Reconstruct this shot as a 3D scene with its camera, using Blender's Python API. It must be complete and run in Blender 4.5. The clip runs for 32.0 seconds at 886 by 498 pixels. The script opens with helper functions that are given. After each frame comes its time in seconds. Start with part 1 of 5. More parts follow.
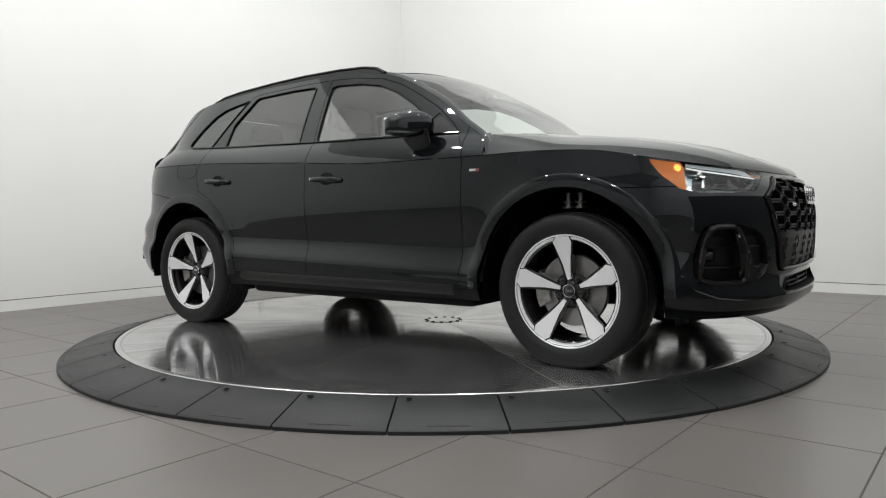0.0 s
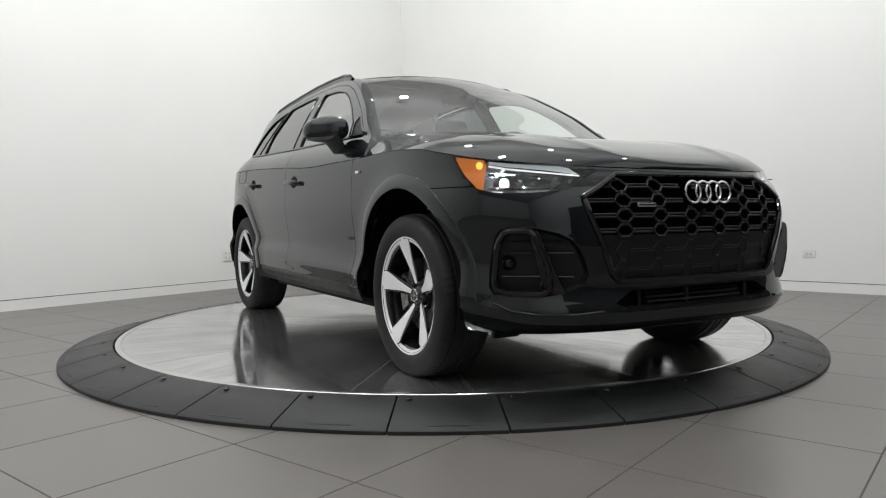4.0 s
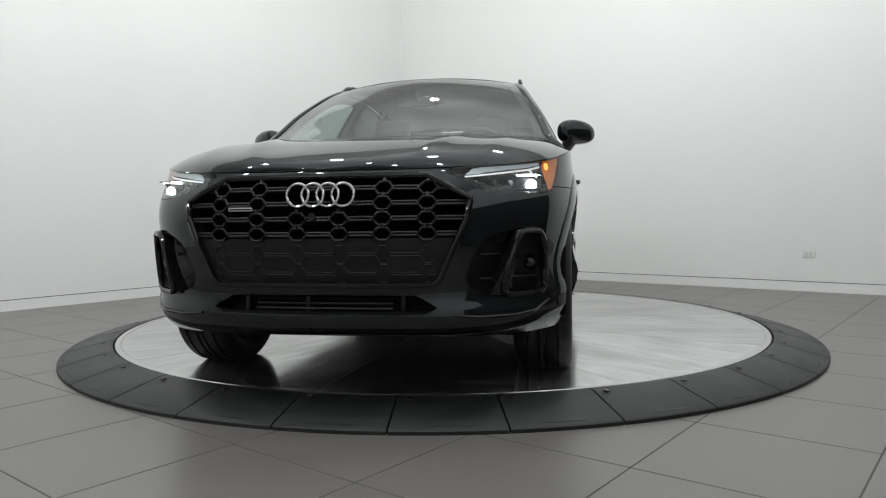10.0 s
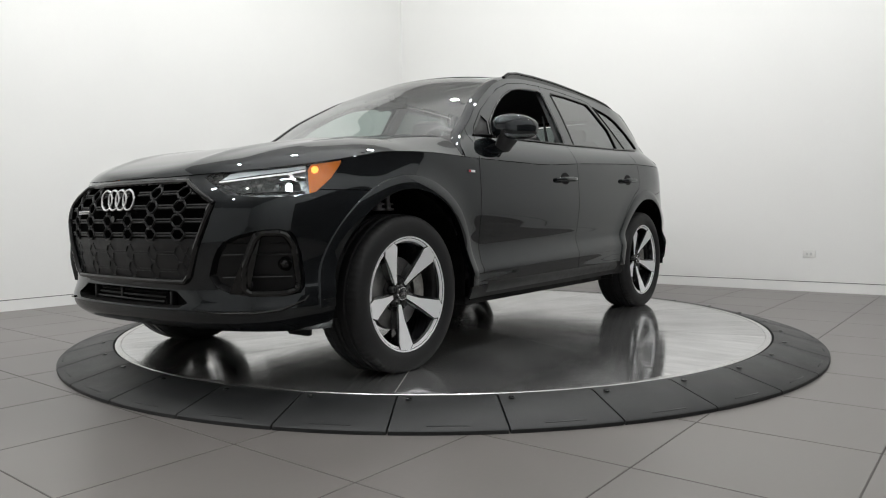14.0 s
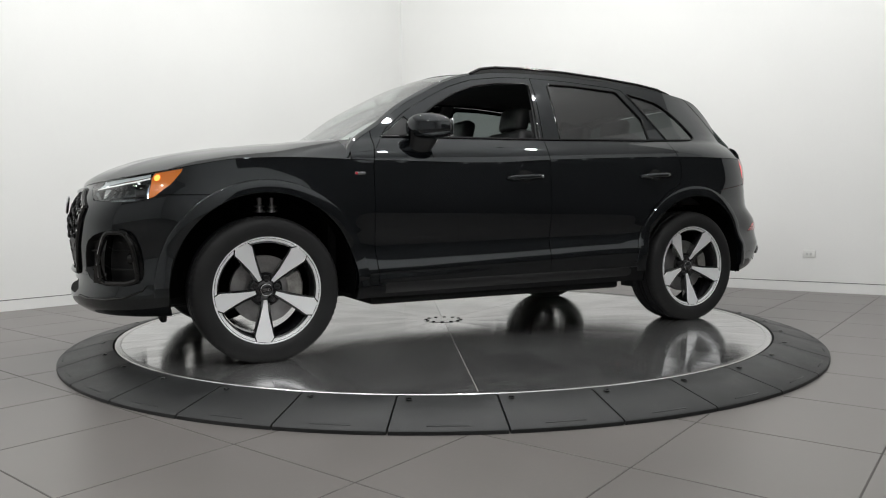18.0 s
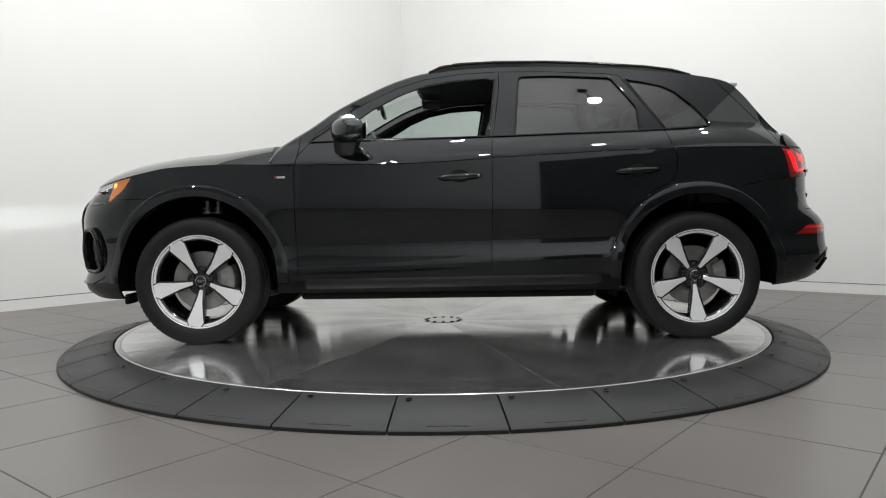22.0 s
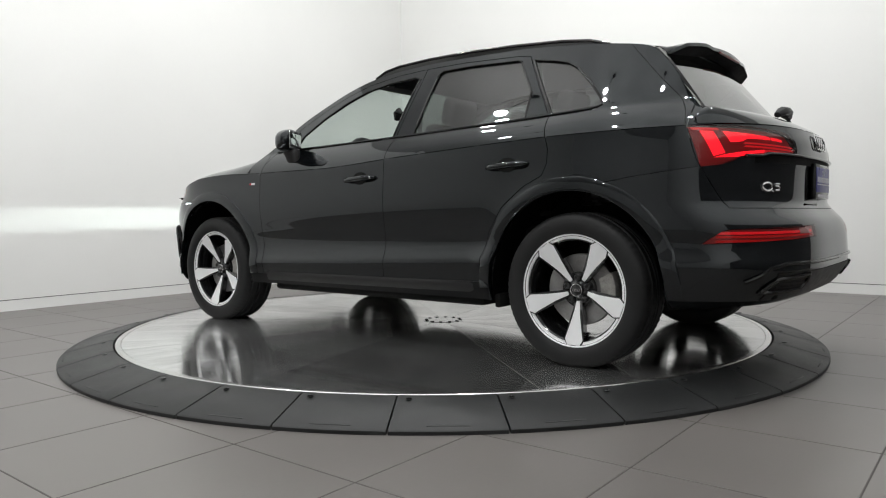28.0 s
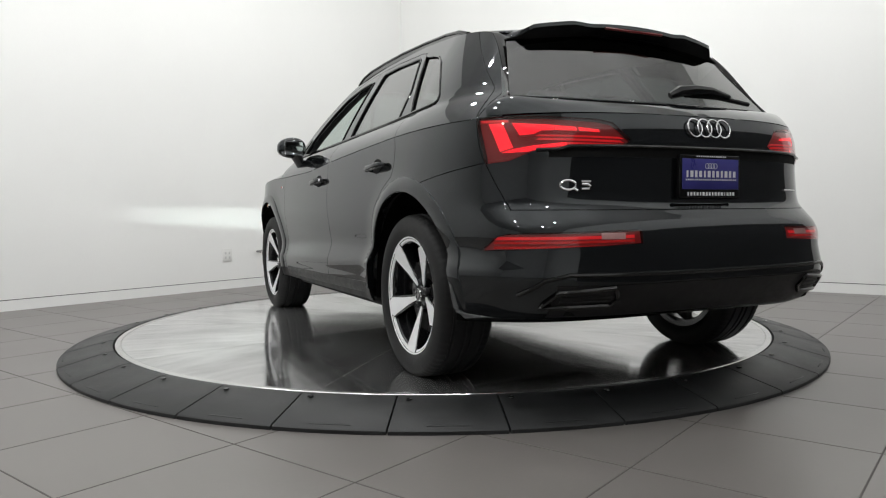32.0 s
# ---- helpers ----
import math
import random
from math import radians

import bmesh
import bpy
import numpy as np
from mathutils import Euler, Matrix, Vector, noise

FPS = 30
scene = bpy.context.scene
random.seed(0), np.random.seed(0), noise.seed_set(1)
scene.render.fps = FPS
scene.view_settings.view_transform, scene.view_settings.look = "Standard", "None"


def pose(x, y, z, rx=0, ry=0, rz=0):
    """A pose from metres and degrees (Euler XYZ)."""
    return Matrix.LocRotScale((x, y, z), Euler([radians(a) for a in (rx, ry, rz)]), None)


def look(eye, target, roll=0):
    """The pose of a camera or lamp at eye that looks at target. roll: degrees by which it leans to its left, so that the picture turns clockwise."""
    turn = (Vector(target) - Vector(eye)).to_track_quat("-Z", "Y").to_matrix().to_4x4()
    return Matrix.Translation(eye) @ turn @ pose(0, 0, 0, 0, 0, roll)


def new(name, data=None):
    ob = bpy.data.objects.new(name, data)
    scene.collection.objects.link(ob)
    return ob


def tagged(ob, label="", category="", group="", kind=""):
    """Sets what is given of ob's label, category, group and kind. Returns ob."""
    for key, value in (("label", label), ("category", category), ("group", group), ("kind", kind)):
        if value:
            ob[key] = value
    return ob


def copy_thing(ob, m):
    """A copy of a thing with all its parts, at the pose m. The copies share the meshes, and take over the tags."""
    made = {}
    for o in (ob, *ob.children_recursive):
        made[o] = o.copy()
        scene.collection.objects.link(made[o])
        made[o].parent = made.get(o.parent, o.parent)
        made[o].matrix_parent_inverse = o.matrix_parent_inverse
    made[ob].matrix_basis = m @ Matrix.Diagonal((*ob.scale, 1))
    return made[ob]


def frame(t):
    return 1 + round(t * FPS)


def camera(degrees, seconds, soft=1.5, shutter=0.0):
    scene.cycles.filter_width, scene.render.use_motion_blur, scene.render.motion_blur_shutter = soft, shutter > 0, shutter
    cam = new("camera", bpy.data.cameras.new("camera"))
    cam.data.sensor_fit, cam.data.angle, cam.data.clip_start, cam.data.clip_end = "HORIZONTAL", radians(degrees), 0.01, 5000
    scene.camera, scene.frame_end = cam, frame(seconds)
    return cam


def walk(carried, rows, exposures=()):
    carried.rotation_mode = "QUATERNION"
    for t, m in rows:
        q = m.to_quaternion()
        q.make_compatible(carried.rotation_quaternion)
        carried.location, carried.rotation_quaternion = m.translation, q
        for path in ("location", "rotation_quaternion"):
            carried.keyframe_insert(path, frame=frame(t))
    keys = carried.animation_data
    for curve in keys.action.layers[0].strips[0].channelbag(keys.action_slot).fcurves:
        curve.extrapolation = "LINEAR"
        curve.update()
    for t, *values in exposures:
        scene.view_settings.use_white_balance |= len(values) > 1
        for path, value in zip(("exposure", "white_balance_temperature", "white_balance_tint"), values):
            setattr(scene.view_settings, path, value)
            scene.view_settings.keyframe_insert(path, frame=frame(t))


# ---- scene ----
# One plan, metres: floor z = 0, turntable axis at the origin, camera standing on the -y side.
DISC_Z = 0.076
cam = camera(63.86, 32.0, soft=1.12)
EYE = (0.0, -4.854, 0.788)
_yaw, _pit = radians(0.057), radians(2.675)
AIM = (EYE[0] + math.sin(_yaw) * math.cos(_pit), EYE[1] + math.cos(_yaw) * math.cos(_pit), EYE[2] - math.sin(_pit))
walk(cam, [(0, look(EYE, AIM, -0.69)), (32, look(EYE, AIM, -0.69))], exposures=[(0, 0.0, 6500, 10), (4, -0.02, 6480, 9.5), (6, -0.17, 6360, 7.5), (8, -0.22, 6330, 7), (10, -0.17, 6360, 7.5), (12, -0.04, 6460, 9.3), (14, 0.0, 6500, 10), (32, 0.0, 6500, 10)])

# ---- light: no daylight, a dim world and the ceiling's spot lamps ----
world = bpy.data.worlds.new("world")
scene.world = world
world.use_nodes = True
world.node_tree.nodes["Background"].inputs[0].default_value = (0.5, 0.5, 0.5, 1)
world.node_tree.nodes["Background"].inputs[1].default_value = 0.02
ROOM_A = radians(51.5)
RU = Vector((math.cos(ROOM_A), math.sin(ROOM_A), 0))
RV = Vector((math.sin(ROOM_A), -math.cos(ROOM_A), 0))
U0, U1, V0, V1, CEIL = -11.0, 3.897, -3.801, 4.7, 5.2


DARK_U, DARK_Z = -3.7, 2.4


def room(u, v, z=0.0):
    """A place in the room from its own two wall directions."""
    return RU * u + RV * v + Vector((0, 0, z))


# ---- materials ----
def mat(name, color, rough=0.5, metal=0.0, coat=0.0, spec=0.5, emit=None, strength=0.0):
    m = bpy.data.materials.new(name)
    m.use_nodes = True
    b = m.node_tree.nodes["Principled BSDF"]
    b.inputs["Base Color"].default_value = (*color, 1)
    b.inputs["Roughness"].default_value = rough
    b.inputs["Metallic"].default_value = metal
    b.inputs["Coat Weight"].default_value = coat
    b.inputs["Coat Roughness"].default_value = 0.03
    b.inputs["Specular IOR Level"].default_value = spec
    if emit:
        b.inputs["Emission Color"].default_value = (*emit, 1)
        b.inputs["Emission Strength"].default_value = strength
    return m


def vary(m, scale=6.0, amount=0.25, rough=0.1, bump=0.0, fine=120.0, detail=4.0, place="Object"):
    """Two scales of noise on colour, roughness and relief."""
    t = m.node_tree
    n, l = t.nodes, t.links
    b = n["Principled BSDF"]
    co = n.new("ShaderNodeTexCoord")
    a = n.new("ShaderNodeTexNoise")
    a.inputs["Scale"].default_value, a.inputs["Detail"].default_value = scale, detail
    f = n.new("ShaderNodeTexNoise")
    f.inputs["Scale"].default_value, f.inputs["Detail"].default_value = fine, 2.0
    src = co.outputs["Object"] if place == "Object" else n.new("ShaderNodeNewGeometry").outputs["Position"]
    l.new(src, a.inputs["Vector"]), l.new(src, f.inputs["Vector"])
    add = n.new("ShaderNodeMath")
    add.operation = "MULTIPLY_ADD"
    add.inputs[1].default_value = 0.35
    l.new(f.outputs["Fac"], add.inputs[0]), l.new(a.outputs["Fac"], add.inputs[2])
    mr = n.new("ShaderNodeMapRange")
    mr.inputs["From Min"].default_value, mr.inputs["From Max"].default_value = 0.45, 0.95
    mr.inputs["To Min"].default_value, mr.inputs["To Max"].default_value = 1 - amount, 1 + amount
    l.new(add.outputs[0], mr.inputs["Value"])
    mix = n.new("ShaderNodeMix")
    mix.data_type, mix.blend_type = "RGBA", "MULTIPLY"
    mix.inputs[0].default_value = 1.0
    mix.inputs[6].default_value = b.inputs["Base Color"].default_value
    l.new(mr.outputs[0], mix.inputs[7])
    l.new(mix.outputs[2], b.inputs["Base Color"])
    r = n.new("ShaderNodeMapRange")
    r0 = b.inputs["Roughness"].default_value
    r.inputs["From Min"].default_value, r.inputs["From Max"].default_value = 0.45, 0.95
    r.inputs["To Min"].default_value, r.inputs["To Max"].default_value = max(0.02, r0 - rough), min(1, r0 + rough)
    l.new(add.outputs[0], r.inputs["Value"]), l.new(r.outputs[0], b.inputs["Roughness"])
    if bump:
        bp = n.new("ShaderNodeBump")
        bp.inputs["Strength"].default_value, bp.inputs["Distance"].default_value = bump, 0.01
        l.new(add.outputs[0], bp.inputs["Height"]), l.new(bp.outputs[0], b.inputs["Normal"])
    return m


def glass_mat(name, tint, r0=0.06):
    """Thin pane: what passes is tinted, what both its faces mirror grows towards grazing view."""
    m = bpy.data.materials.new(name)
    m.use_nodes = True
    n, l = m.node_tree.nodes, m.node_tree.links
    n.remove(n["Principled BSDF"])
    tr, gl, lw, mx = n.new("ShaderNodeBsdfTransparent"), n.new("ShaderNodeBsdfGlossy"), n.new("ShaderNodeLayerWeight"), n.new("ShaderNodeMixShader")
    pw, fr = n.new("ShaderNodeMath"), n.new("ShaderNodeMath")
    lw.inputs["Blend"].default_value = 0.5
    pw.operation, fr.operation = "POWER", "MULTIPLY_ADD"
    pw.inputs[1].default_value, fr.inputs[1].default_value, fr.inputs[2].default_value = 4.0, 1 - r0, r0
    l.new(lw.outputs["Facing"], pw.inputs[0]), l.new(pw.outputs[0], fr.inputs[0])
    tr.inputs[0].default_value = (*tint, 1)
    gl.inputs["Roughness"].default_value = 0.02
    l.new(fr.outputs[0], mx.inputs[0]), l.new(tr.outputs[0], mx.inputs[1]), l.new(gl.outputs[0], mx.inputs[2])
    l.new(mx.outputs[0], n["Material Output"].inputs["Surface"])
    return m


PAINT = mat("black_paint", (0.0034, 0.0040, 0.0047), 0.03, spec=0.66)
PAINT.node_tree.nodes["Principled BSDF"].inputs["Specular Tint"].default_value = (0.94, 0.99, 1.02, 1)
GLOSSBLK = mat("gloss_black_trim", (0.006, 0.006, 0.006), 0.07)
SATIN = vary(mat("satin_black_plastic", (0.008, 0.008, 0.0085), 0.45, spec=0.35), 30, 0.2, 0.08, 0.05, 600)
SILL = vary(mat("dull_black_sill", (0.006, 0.006, 0.0065), 0.4, spec=0.12), 20, 0.2, 0.06, 0.03, 300)
MATTE = vary(mat("matte_black_plastic", (0.007, 0.007, 0.007), 0.75, spec=0.2), 20, 0.25, 0.1, 0.1, 400)
RUBBER = vary(mat("tyre_rubber", (0.013, 0.013, 0.0135), 0.62, spec=0.3), 8, 0.3, 0.1, 0.15, 180)
ALLOY = mat("machined_alloy", (0.90, 0.90, 0.91), 0.36, 0.28)
WHEELBLK = mat("gloss_black_wheel", (0.010, 0.010, 0.011), 0.15, coat=0.6)
BOLTM = vary(mat("dark_bolt_steel", (0.07, 0.07, 0.072), 0.35, 0.7), 40, 0.2, 0.05)
LINERBLK = vary(mat("felt_wheel_liner", (0.006, 0.006, 0.006), 0.95, spec=0.05), 20, 0.3, 0.04)
STEEL = vary(mat("brake_steel", (0.34, 0.335, 0.33), 0.42, 0.85), 12, 0.25, 0.1)
CALIPER = vary(mat("cast_caliper_grey", (0.36, 0.35, 0.33), 0.45, 0.5), 30, 0.3, 0.1)
CHROME = mat("chrome", (0.85, 0.85, 0.86), 0.08, 1.0)
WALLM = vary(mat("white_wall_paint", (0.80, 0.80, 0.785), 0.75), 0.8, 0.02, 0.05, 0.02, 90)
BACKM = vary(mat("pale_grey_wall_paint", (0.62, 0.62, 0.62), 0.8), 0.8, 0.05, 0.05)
CEILM = vary(mat("ceiling_paint", (0.55, 0.55, 0.55), 0.9), 0.9, 0.1, 0.05)
TILE = vary(mat("grey_porcelain_tile", (0.156, 0.144, 0.137), 0.33, spec=0.4), 1.1, 0.10, 0.03, 0.0, 60, place="Position")
GROUT = vary(mat("dark_grout", (0.085, 0.079, 0.075), 0.9), 6, 0.2, 0.05)
RAMP = vary(mat("black_rubber_ramp", (0.021, 0.022, 0.0225), 0.5, spec=0.35), 3.0, 0.35, 0.12, 0.25, 260)
TINT = glass_mat("tinted_glass", (0.17, 0.195, 0.19), 0.135)
CLEAR = glass_mat("windscreen_glass", (0.76, 0.85, 0.81), 0.19)
SIDEGLASS = glass_mat("side_glass", (0.72, 0.83, 0.80), 0.30)
LENS = glass_mat("lamp_lens", (0.85, 0.88, 0.9), 0.05)
REDLENS = glass_mat("red_lens", (0.75, 0.02, 0.02))
DARKIN = vary(mat("dark_interior_trim", (0.02, 0.02, 0.021), 0.7), 14, 0.2, 0.1)
SEATM = vary(mat("black_leather", (0.018, 0.018, 0.019), 0.5), 20, 0.25, 0.1, 0.15, 300)
LINER = vary(mat("grey_headliner_cloth", (0.09, 0.09, 0.092), 0.9), 20, 0.15, 0.05)


def steel_disc_mat():
    m = mat("brushed_steel_plate", (0.58, 0.58, 0.58), 0.2, 0.90)
    n, l = m.node_tree.nodes, m.node_tree.links
    b = n["Principled BSDF"]
    co, a, s = n.new("ShaderNodeTexCoord"), n.new("ShaderNodeTexNoise"), n.new("ShaderNodeTexNoise")
    a.inputs["Scale"].default_value, a.inputs["Detail"].default_value = 2.2, 3.0
    s.inputs["Scale"].default_value, s.inputs["Detail"].default_value = 6.0, 3.0
    mp = n.new("ShaderNodeMapping")
    mp.inputs["Scale"].default_value = (0.6, 3.0, 1.0)
    l.new(co.outputs["Object"], a.inputs["Vector"]), l.new(co.outputs["Object"], mp.inputs["Vector"]), l.new(mp.outputs["Vector"], s.inputs["Vector"])
    mx = n.new("ShaderNodeMath")
    mx.operation = "MULTIPLY"
    l.new(a.outputs["Fac"], mx.inputs[0]), l.new(s.outputs["Fac"], mx.inputs[1])
    r = n.new("ShaderNodeMapRange")
    r.inputs["From Min"].default_value, r.inputs["From Max"].default_value = 0.12, 0.42
    r.inputs["To Min"].default_value, r.inputs["To Max"].default_value = 0.065, 0.105
    l.new(mx.outputs[0], r.inputs["Value"])
    oi, ra = n.new("ShaderNodeObjectInfo"), n.new("ShaderNodeMath")
    ra.operation = "MULTIPLY_ADD"
    ra.inputs[1].default_value = 0.035
    l.new(oi.outputs["Random"], ra.inputs[0]), l.new(r.outputs[0], ra.inputs[2])
    # dull smears left by cleaning and tyres
    sm, sr, sa = n.new("ShaderNodeTexNoise"), n.new("ShaderNodeMapRange"), n.new("ShaderNodeMath")
    sm.inputs["Scale"].default_value, sm.inputs["Detail"].default_value, sm.inputs["Distortion"].default_value = 2.2, 3.0, 0.5
    sr.inputs["From Min"].default_value, sr.inputs["From Max"].default_value, sr.inputs["To Max"].default_value = 0.50, 0.80, 0.045
    l.new(mp.outputs["Vector"], sm.inputs["Vector"]), l.new(sm.outputs["Fac"], sr.inputs["Value"])
    l.new(ra.outputs[0], sa.inputs[0]), l.new(sr.outputs[0], sa.inputs[1]), l.new(sa.outputs[0], b.inputs["Roughness"])
    dust = n.new("ShaderNodeMath")
    dust.operation, dust.inputs[0].default_value = "SUBTRACT", 0.92
    l.new(sr.outputs[0], dust.inputs[1]), l.new(dust.outputs[0], b.inputs["Metallic"])
    c = n.new("ShaderNodeMapRange")
    c.inputs["From Min"].default_value, c.inputs["From Max"].default_value = 0.12, 0.42
    c.inputs["To Min"].default_value, c.inputs["To Max"].default_value = 0.84, 0.46
    tone, both = n.new("ShaderNodeMapRange"), n.new("ShaderNodeMath")
    tone.inputs["To Min"].default_value, tone.inputs["To Max"].default_value = 0.78, 1.12
    both.operation = "MULTIPLY"
    l.new(oi.outputs["Random"], tone.inputs["Value"]), l.new(tone.outputs[0], both.inputs[0]), l.new(c.outputs[0], both.inputs[1])
    l.new(mx.outputs[0], c.inputs["Value"]), l.new(both.outputs[0], b.inputs["Base Color"])
    b.inputs["Anisotropic"].default_value = 0.85
    vt, ve = n.new("ShaderNodeVectorTransform"), n.new("ShaderNodeCombineXYZ")
    vt.vector_type, vt.convert_from, vt.convert_to = "VECTOR", "OBJECT", "WORLD"
    ve.inputs[1].default_value = 1.0
    l.new(ve.outputs[0], vt.inputs[0]), l.new(vt.outputs[0], b.inputs["Tangent"])
    return m


PLATE = steel_disc_mat()


# ---- small builders ----
def finish(bm, name, material, smooth=True):
    bm.normal_update()
    me = bpy.data.meshes.new(name)
    bm.to_mesh(me)
    bm.free()
    me.materials.append(material)
    if smooth:
        me.polygons.foreach_set("use_smooth", [True] * len(me.polygons))
        me.set_sharp_from_angle(angle=radians(38))
    return me


def part(name, bm, material, parent=None, label="", smooth=True):
    ob = new(name, finish(bm, name, material, smooth))
    ob.parent = parent
    return tagged(ob, label=label)


def box(bm, c, size, m=None, bevel=0.0):
    r = bmesh.ops.create_cube(bm, size=1.0)
    vs = r["verts"]
    M = (m or Matrix.Identity(4)) @ Matrix.Translation(c) @ Matrix.Diagonal((*size, 1))
    bmesh.ops.transform(bm, matrix=M, verts=vs)
    if bevel:
        es = list({e for v in vs for e in v.link_edges})
        bmesh.ops.bevel(bm, geom=es, offset=bevel, segments=2, profile=0.5, affect="EDGES")
    return vs


def lathe(bm, profile, axis="y", steps=64, closed=False, m=None):
    """Turn (radius, offset) pairs round an axis."""
    rows = []
    for i in range(steps):
        a = 2 * math.pi * i / steps
        row = []
        for r, o in profile:
            p = {"y": (r * math.cos(a), o, r * math.sin(a)), "z": (r * math.cos(a), r * math.sin(a), o), "x": (o, r * math.cos(a), r * math.sin(a))}[axis]
            p = Vector(p)
            row.append(bm.verts.new(m @ p if m else p))
        rows.append(row)
    k = len(profile)
    for i in range(steps):
        a, b = rows[i], rows[(i + 1) % steps]
        for j in range(k if closed else k - 1):
            bm.faces.new((a[j], a[(j + 1) % k], b[(j + 1) % k], b[j]))
    return rows


def tube(bm, pts, r, seg=8, close=False, flat=1.0):
    """A round or flattened bar along points."""
    pts = [Vector(p) for p in pts]
    rows = []
    for i, p in enumerate(pts):
        a = pts[i - 1] if (i or close) else pts[i]
        b = pts[(i + 1) % len(pts)] if (i + 1 < len(pts) or close) else pts[i]
        t = (b - a).normalized()
        s = t.cross(Vector((0, 0, 1)))
        s = s.normalized() if s.length > 1e-3 else Vector((1, 0, 0))
        n = s.cross(t).normalized()
        rr = r[i] if isinstance(r, (list, tuple)) else r
        rows.append([bm.verts.new(p + s * rr * math.cos(2 * math.pi * k / seg) + n * rr * flat * math.sin(2 * math.pi * k / seg)) for k in range(seg)])
    for i in range(len(rows) - (0 if close else 1)):
        a, b = rows[i], rows[(i + 1) % len(rows)]
        for k in range(seg):
            bm.faces.new((a[k], a[(k + 1) % seg], b[(k + 1) % seg], b[k]))
    if not close:
        bm.faces.new(rows[0][::-1]), bm.faces.new(rows[-1])


def prism(bm, poly, f0, f1):
    """A slab between two maps of one outline."""
    a = [bm.verts.new(f0(*p)) for p in poly]
    b = [bm.verts.new(f1(*p)) for p in poly]
    k = len(poly)
    bm.faces.new(a), bm.faces.new(b[::-1])
    for i in range(k):
        bm.faces.new((a[i], b[i], b[(i + 1) % k], a[(i + 1) % k]))
    bmesh.ops.recalc_face_normals(bm, faces=bm.faces[:])


def curve(*pts):
    """A smooth function through (x, y) pairs that does not overshoot."""
    pts = sorted(pts)
    X = np.array([p[0] for p in pts], float)
    Y = np.array([p[1] for p in pts], float)
    d = np.diff(Y) / np.diff(X)
    g = np.zeros(len(X))
    g[0], g[-1] = d[0], d[-1]
    for i in range(1, len(X) - 1):
        if d[i - 1] * d[i] > 0:
            w1, w2 = 2 * (X[i + 1] - X[i]) + X[i] - X[i - 1], X[i + 1] - X[i] + 2 * (X[i] - X[i - 1])
            g[i] = (w1 + w2) / (w1 / d[i - 1] + w2 / d[i])

    def f(x):
        x = min(max(x, X[0]), X[-1])
        i = min(int(np.searchsorted(X, x, side="right")) - 1, len(X) - 2)
        h = X[i + 1] - X[i]
        t = (x - X[i]) / h
        return float(Y[i] * (1 + 2 * t) * (1 - t) ** 2 + g[i] * h * t * (1 - t) ** 2 + Y[i + 1] * t * t * (3 - 2 * t) + g[i + 1] * h * t * t * (t - 1))
    return f


def inside(p, poly):
    x, y = p
    c = False
    for i in range(len(poly)):
        (x0, y0), (x1, y1) = poly[i - 1], poly[i]
        if (y0 > y) != (y1 > y) and x < (x1 - x0) * (y - y0) / (y1 - y0) + x0:
            c = not c
    return c


# ---- the room ----
def slab(name, pts, thick, material, label, down=True):
    """A flat wall, floor or ceiling from a corner list, thickened away from the room."""
    bm = bmesh.new()
    a = [bm.verts.new(p) for p in pts]
    f = bm.faces.new(a)
    f.normal_update()
    n = f.normal.copy()
    b = [bm.verts.new(Vector(p) - n * thick) for p in pts]
    bm.faces.new(b[::-1])
    k = len(pts)
    for i in range(k):
        bm.faces.new((a[i], b[i], b[(i + 1) % k], a[(i + 1) % k]))
    bmesh.ops.recalc_face_normals(bm, faces=bm.faces[:])
    return tagged(part(name, bm, material, None, smooth=False), label=label, kind="structure")


floor = slab("floor", [room(U0, V0, -0.0018), room(U0, V1, -0.0018), room(U1, V1, -0.0018), room(U1, V0, -0.0018)], 0.2, GROUT, "grey porcelain tile floor with dark grout joints")
wall_left = slab("wall_west", [room(U0, V0, 0.10), room(U1, V0, 0.10), room(U1, V0, CEIL), room(U0, V0, CEIL)], 0.2, WALLM, "plain white painted studio wall")
wall_right = slab("wall_north", [room(U1, V0, 0.10), room(U1, V1, 0.10), room(U1, V1, CEIL), room(U1, V0, CEIL)], 0.2, WALLM, "plain white painted studio wall")
wall_east = slab("wall_east", [room(U0, V1, 0), room(DARK_U, V1, 0), room(DARK_U, V1, DARK_Z), room(U1, V1, DARK_Z), room(U1, V1, CEIL), room(U0, V1, CEIL)][::-1], 0.2, BACKM, "pale grey painted wall round a wide added dark panel")
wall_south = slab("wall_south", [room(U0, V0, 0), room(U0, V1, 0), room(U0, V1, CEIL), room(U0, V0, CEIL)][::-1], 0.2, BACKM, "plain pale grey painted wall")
# Unseen dark panel in the east wall, added so the car's tail mirrors black.
DARKM = vary(mat("dark_panel_paint", (0.06, 0.06, 0.062), 0.7), 1.2, 0.2, 0.05)
slab("dark_panel", [room(DARK_U, V1, 0), room(U1, V1, 0), room(U1, V1, DARK_Z), room(DARK_U, V1, DARK_Z)][::-1], 0.2, DARKM, "wide plain dark panel out of view, added to darken reflections")
ceiling = slab("ceiling", [room(U0, V0, CEIL), room(U1, V0, CEIL), room(U1, V1, CEIL), room(U0, V1, CEIL)], 0.15, CEILM, "white painted ceiling with hanging globe lamps")
REVEAL = mat("shadow_gap", (0.05, 0.05, 0.05), 0.9)
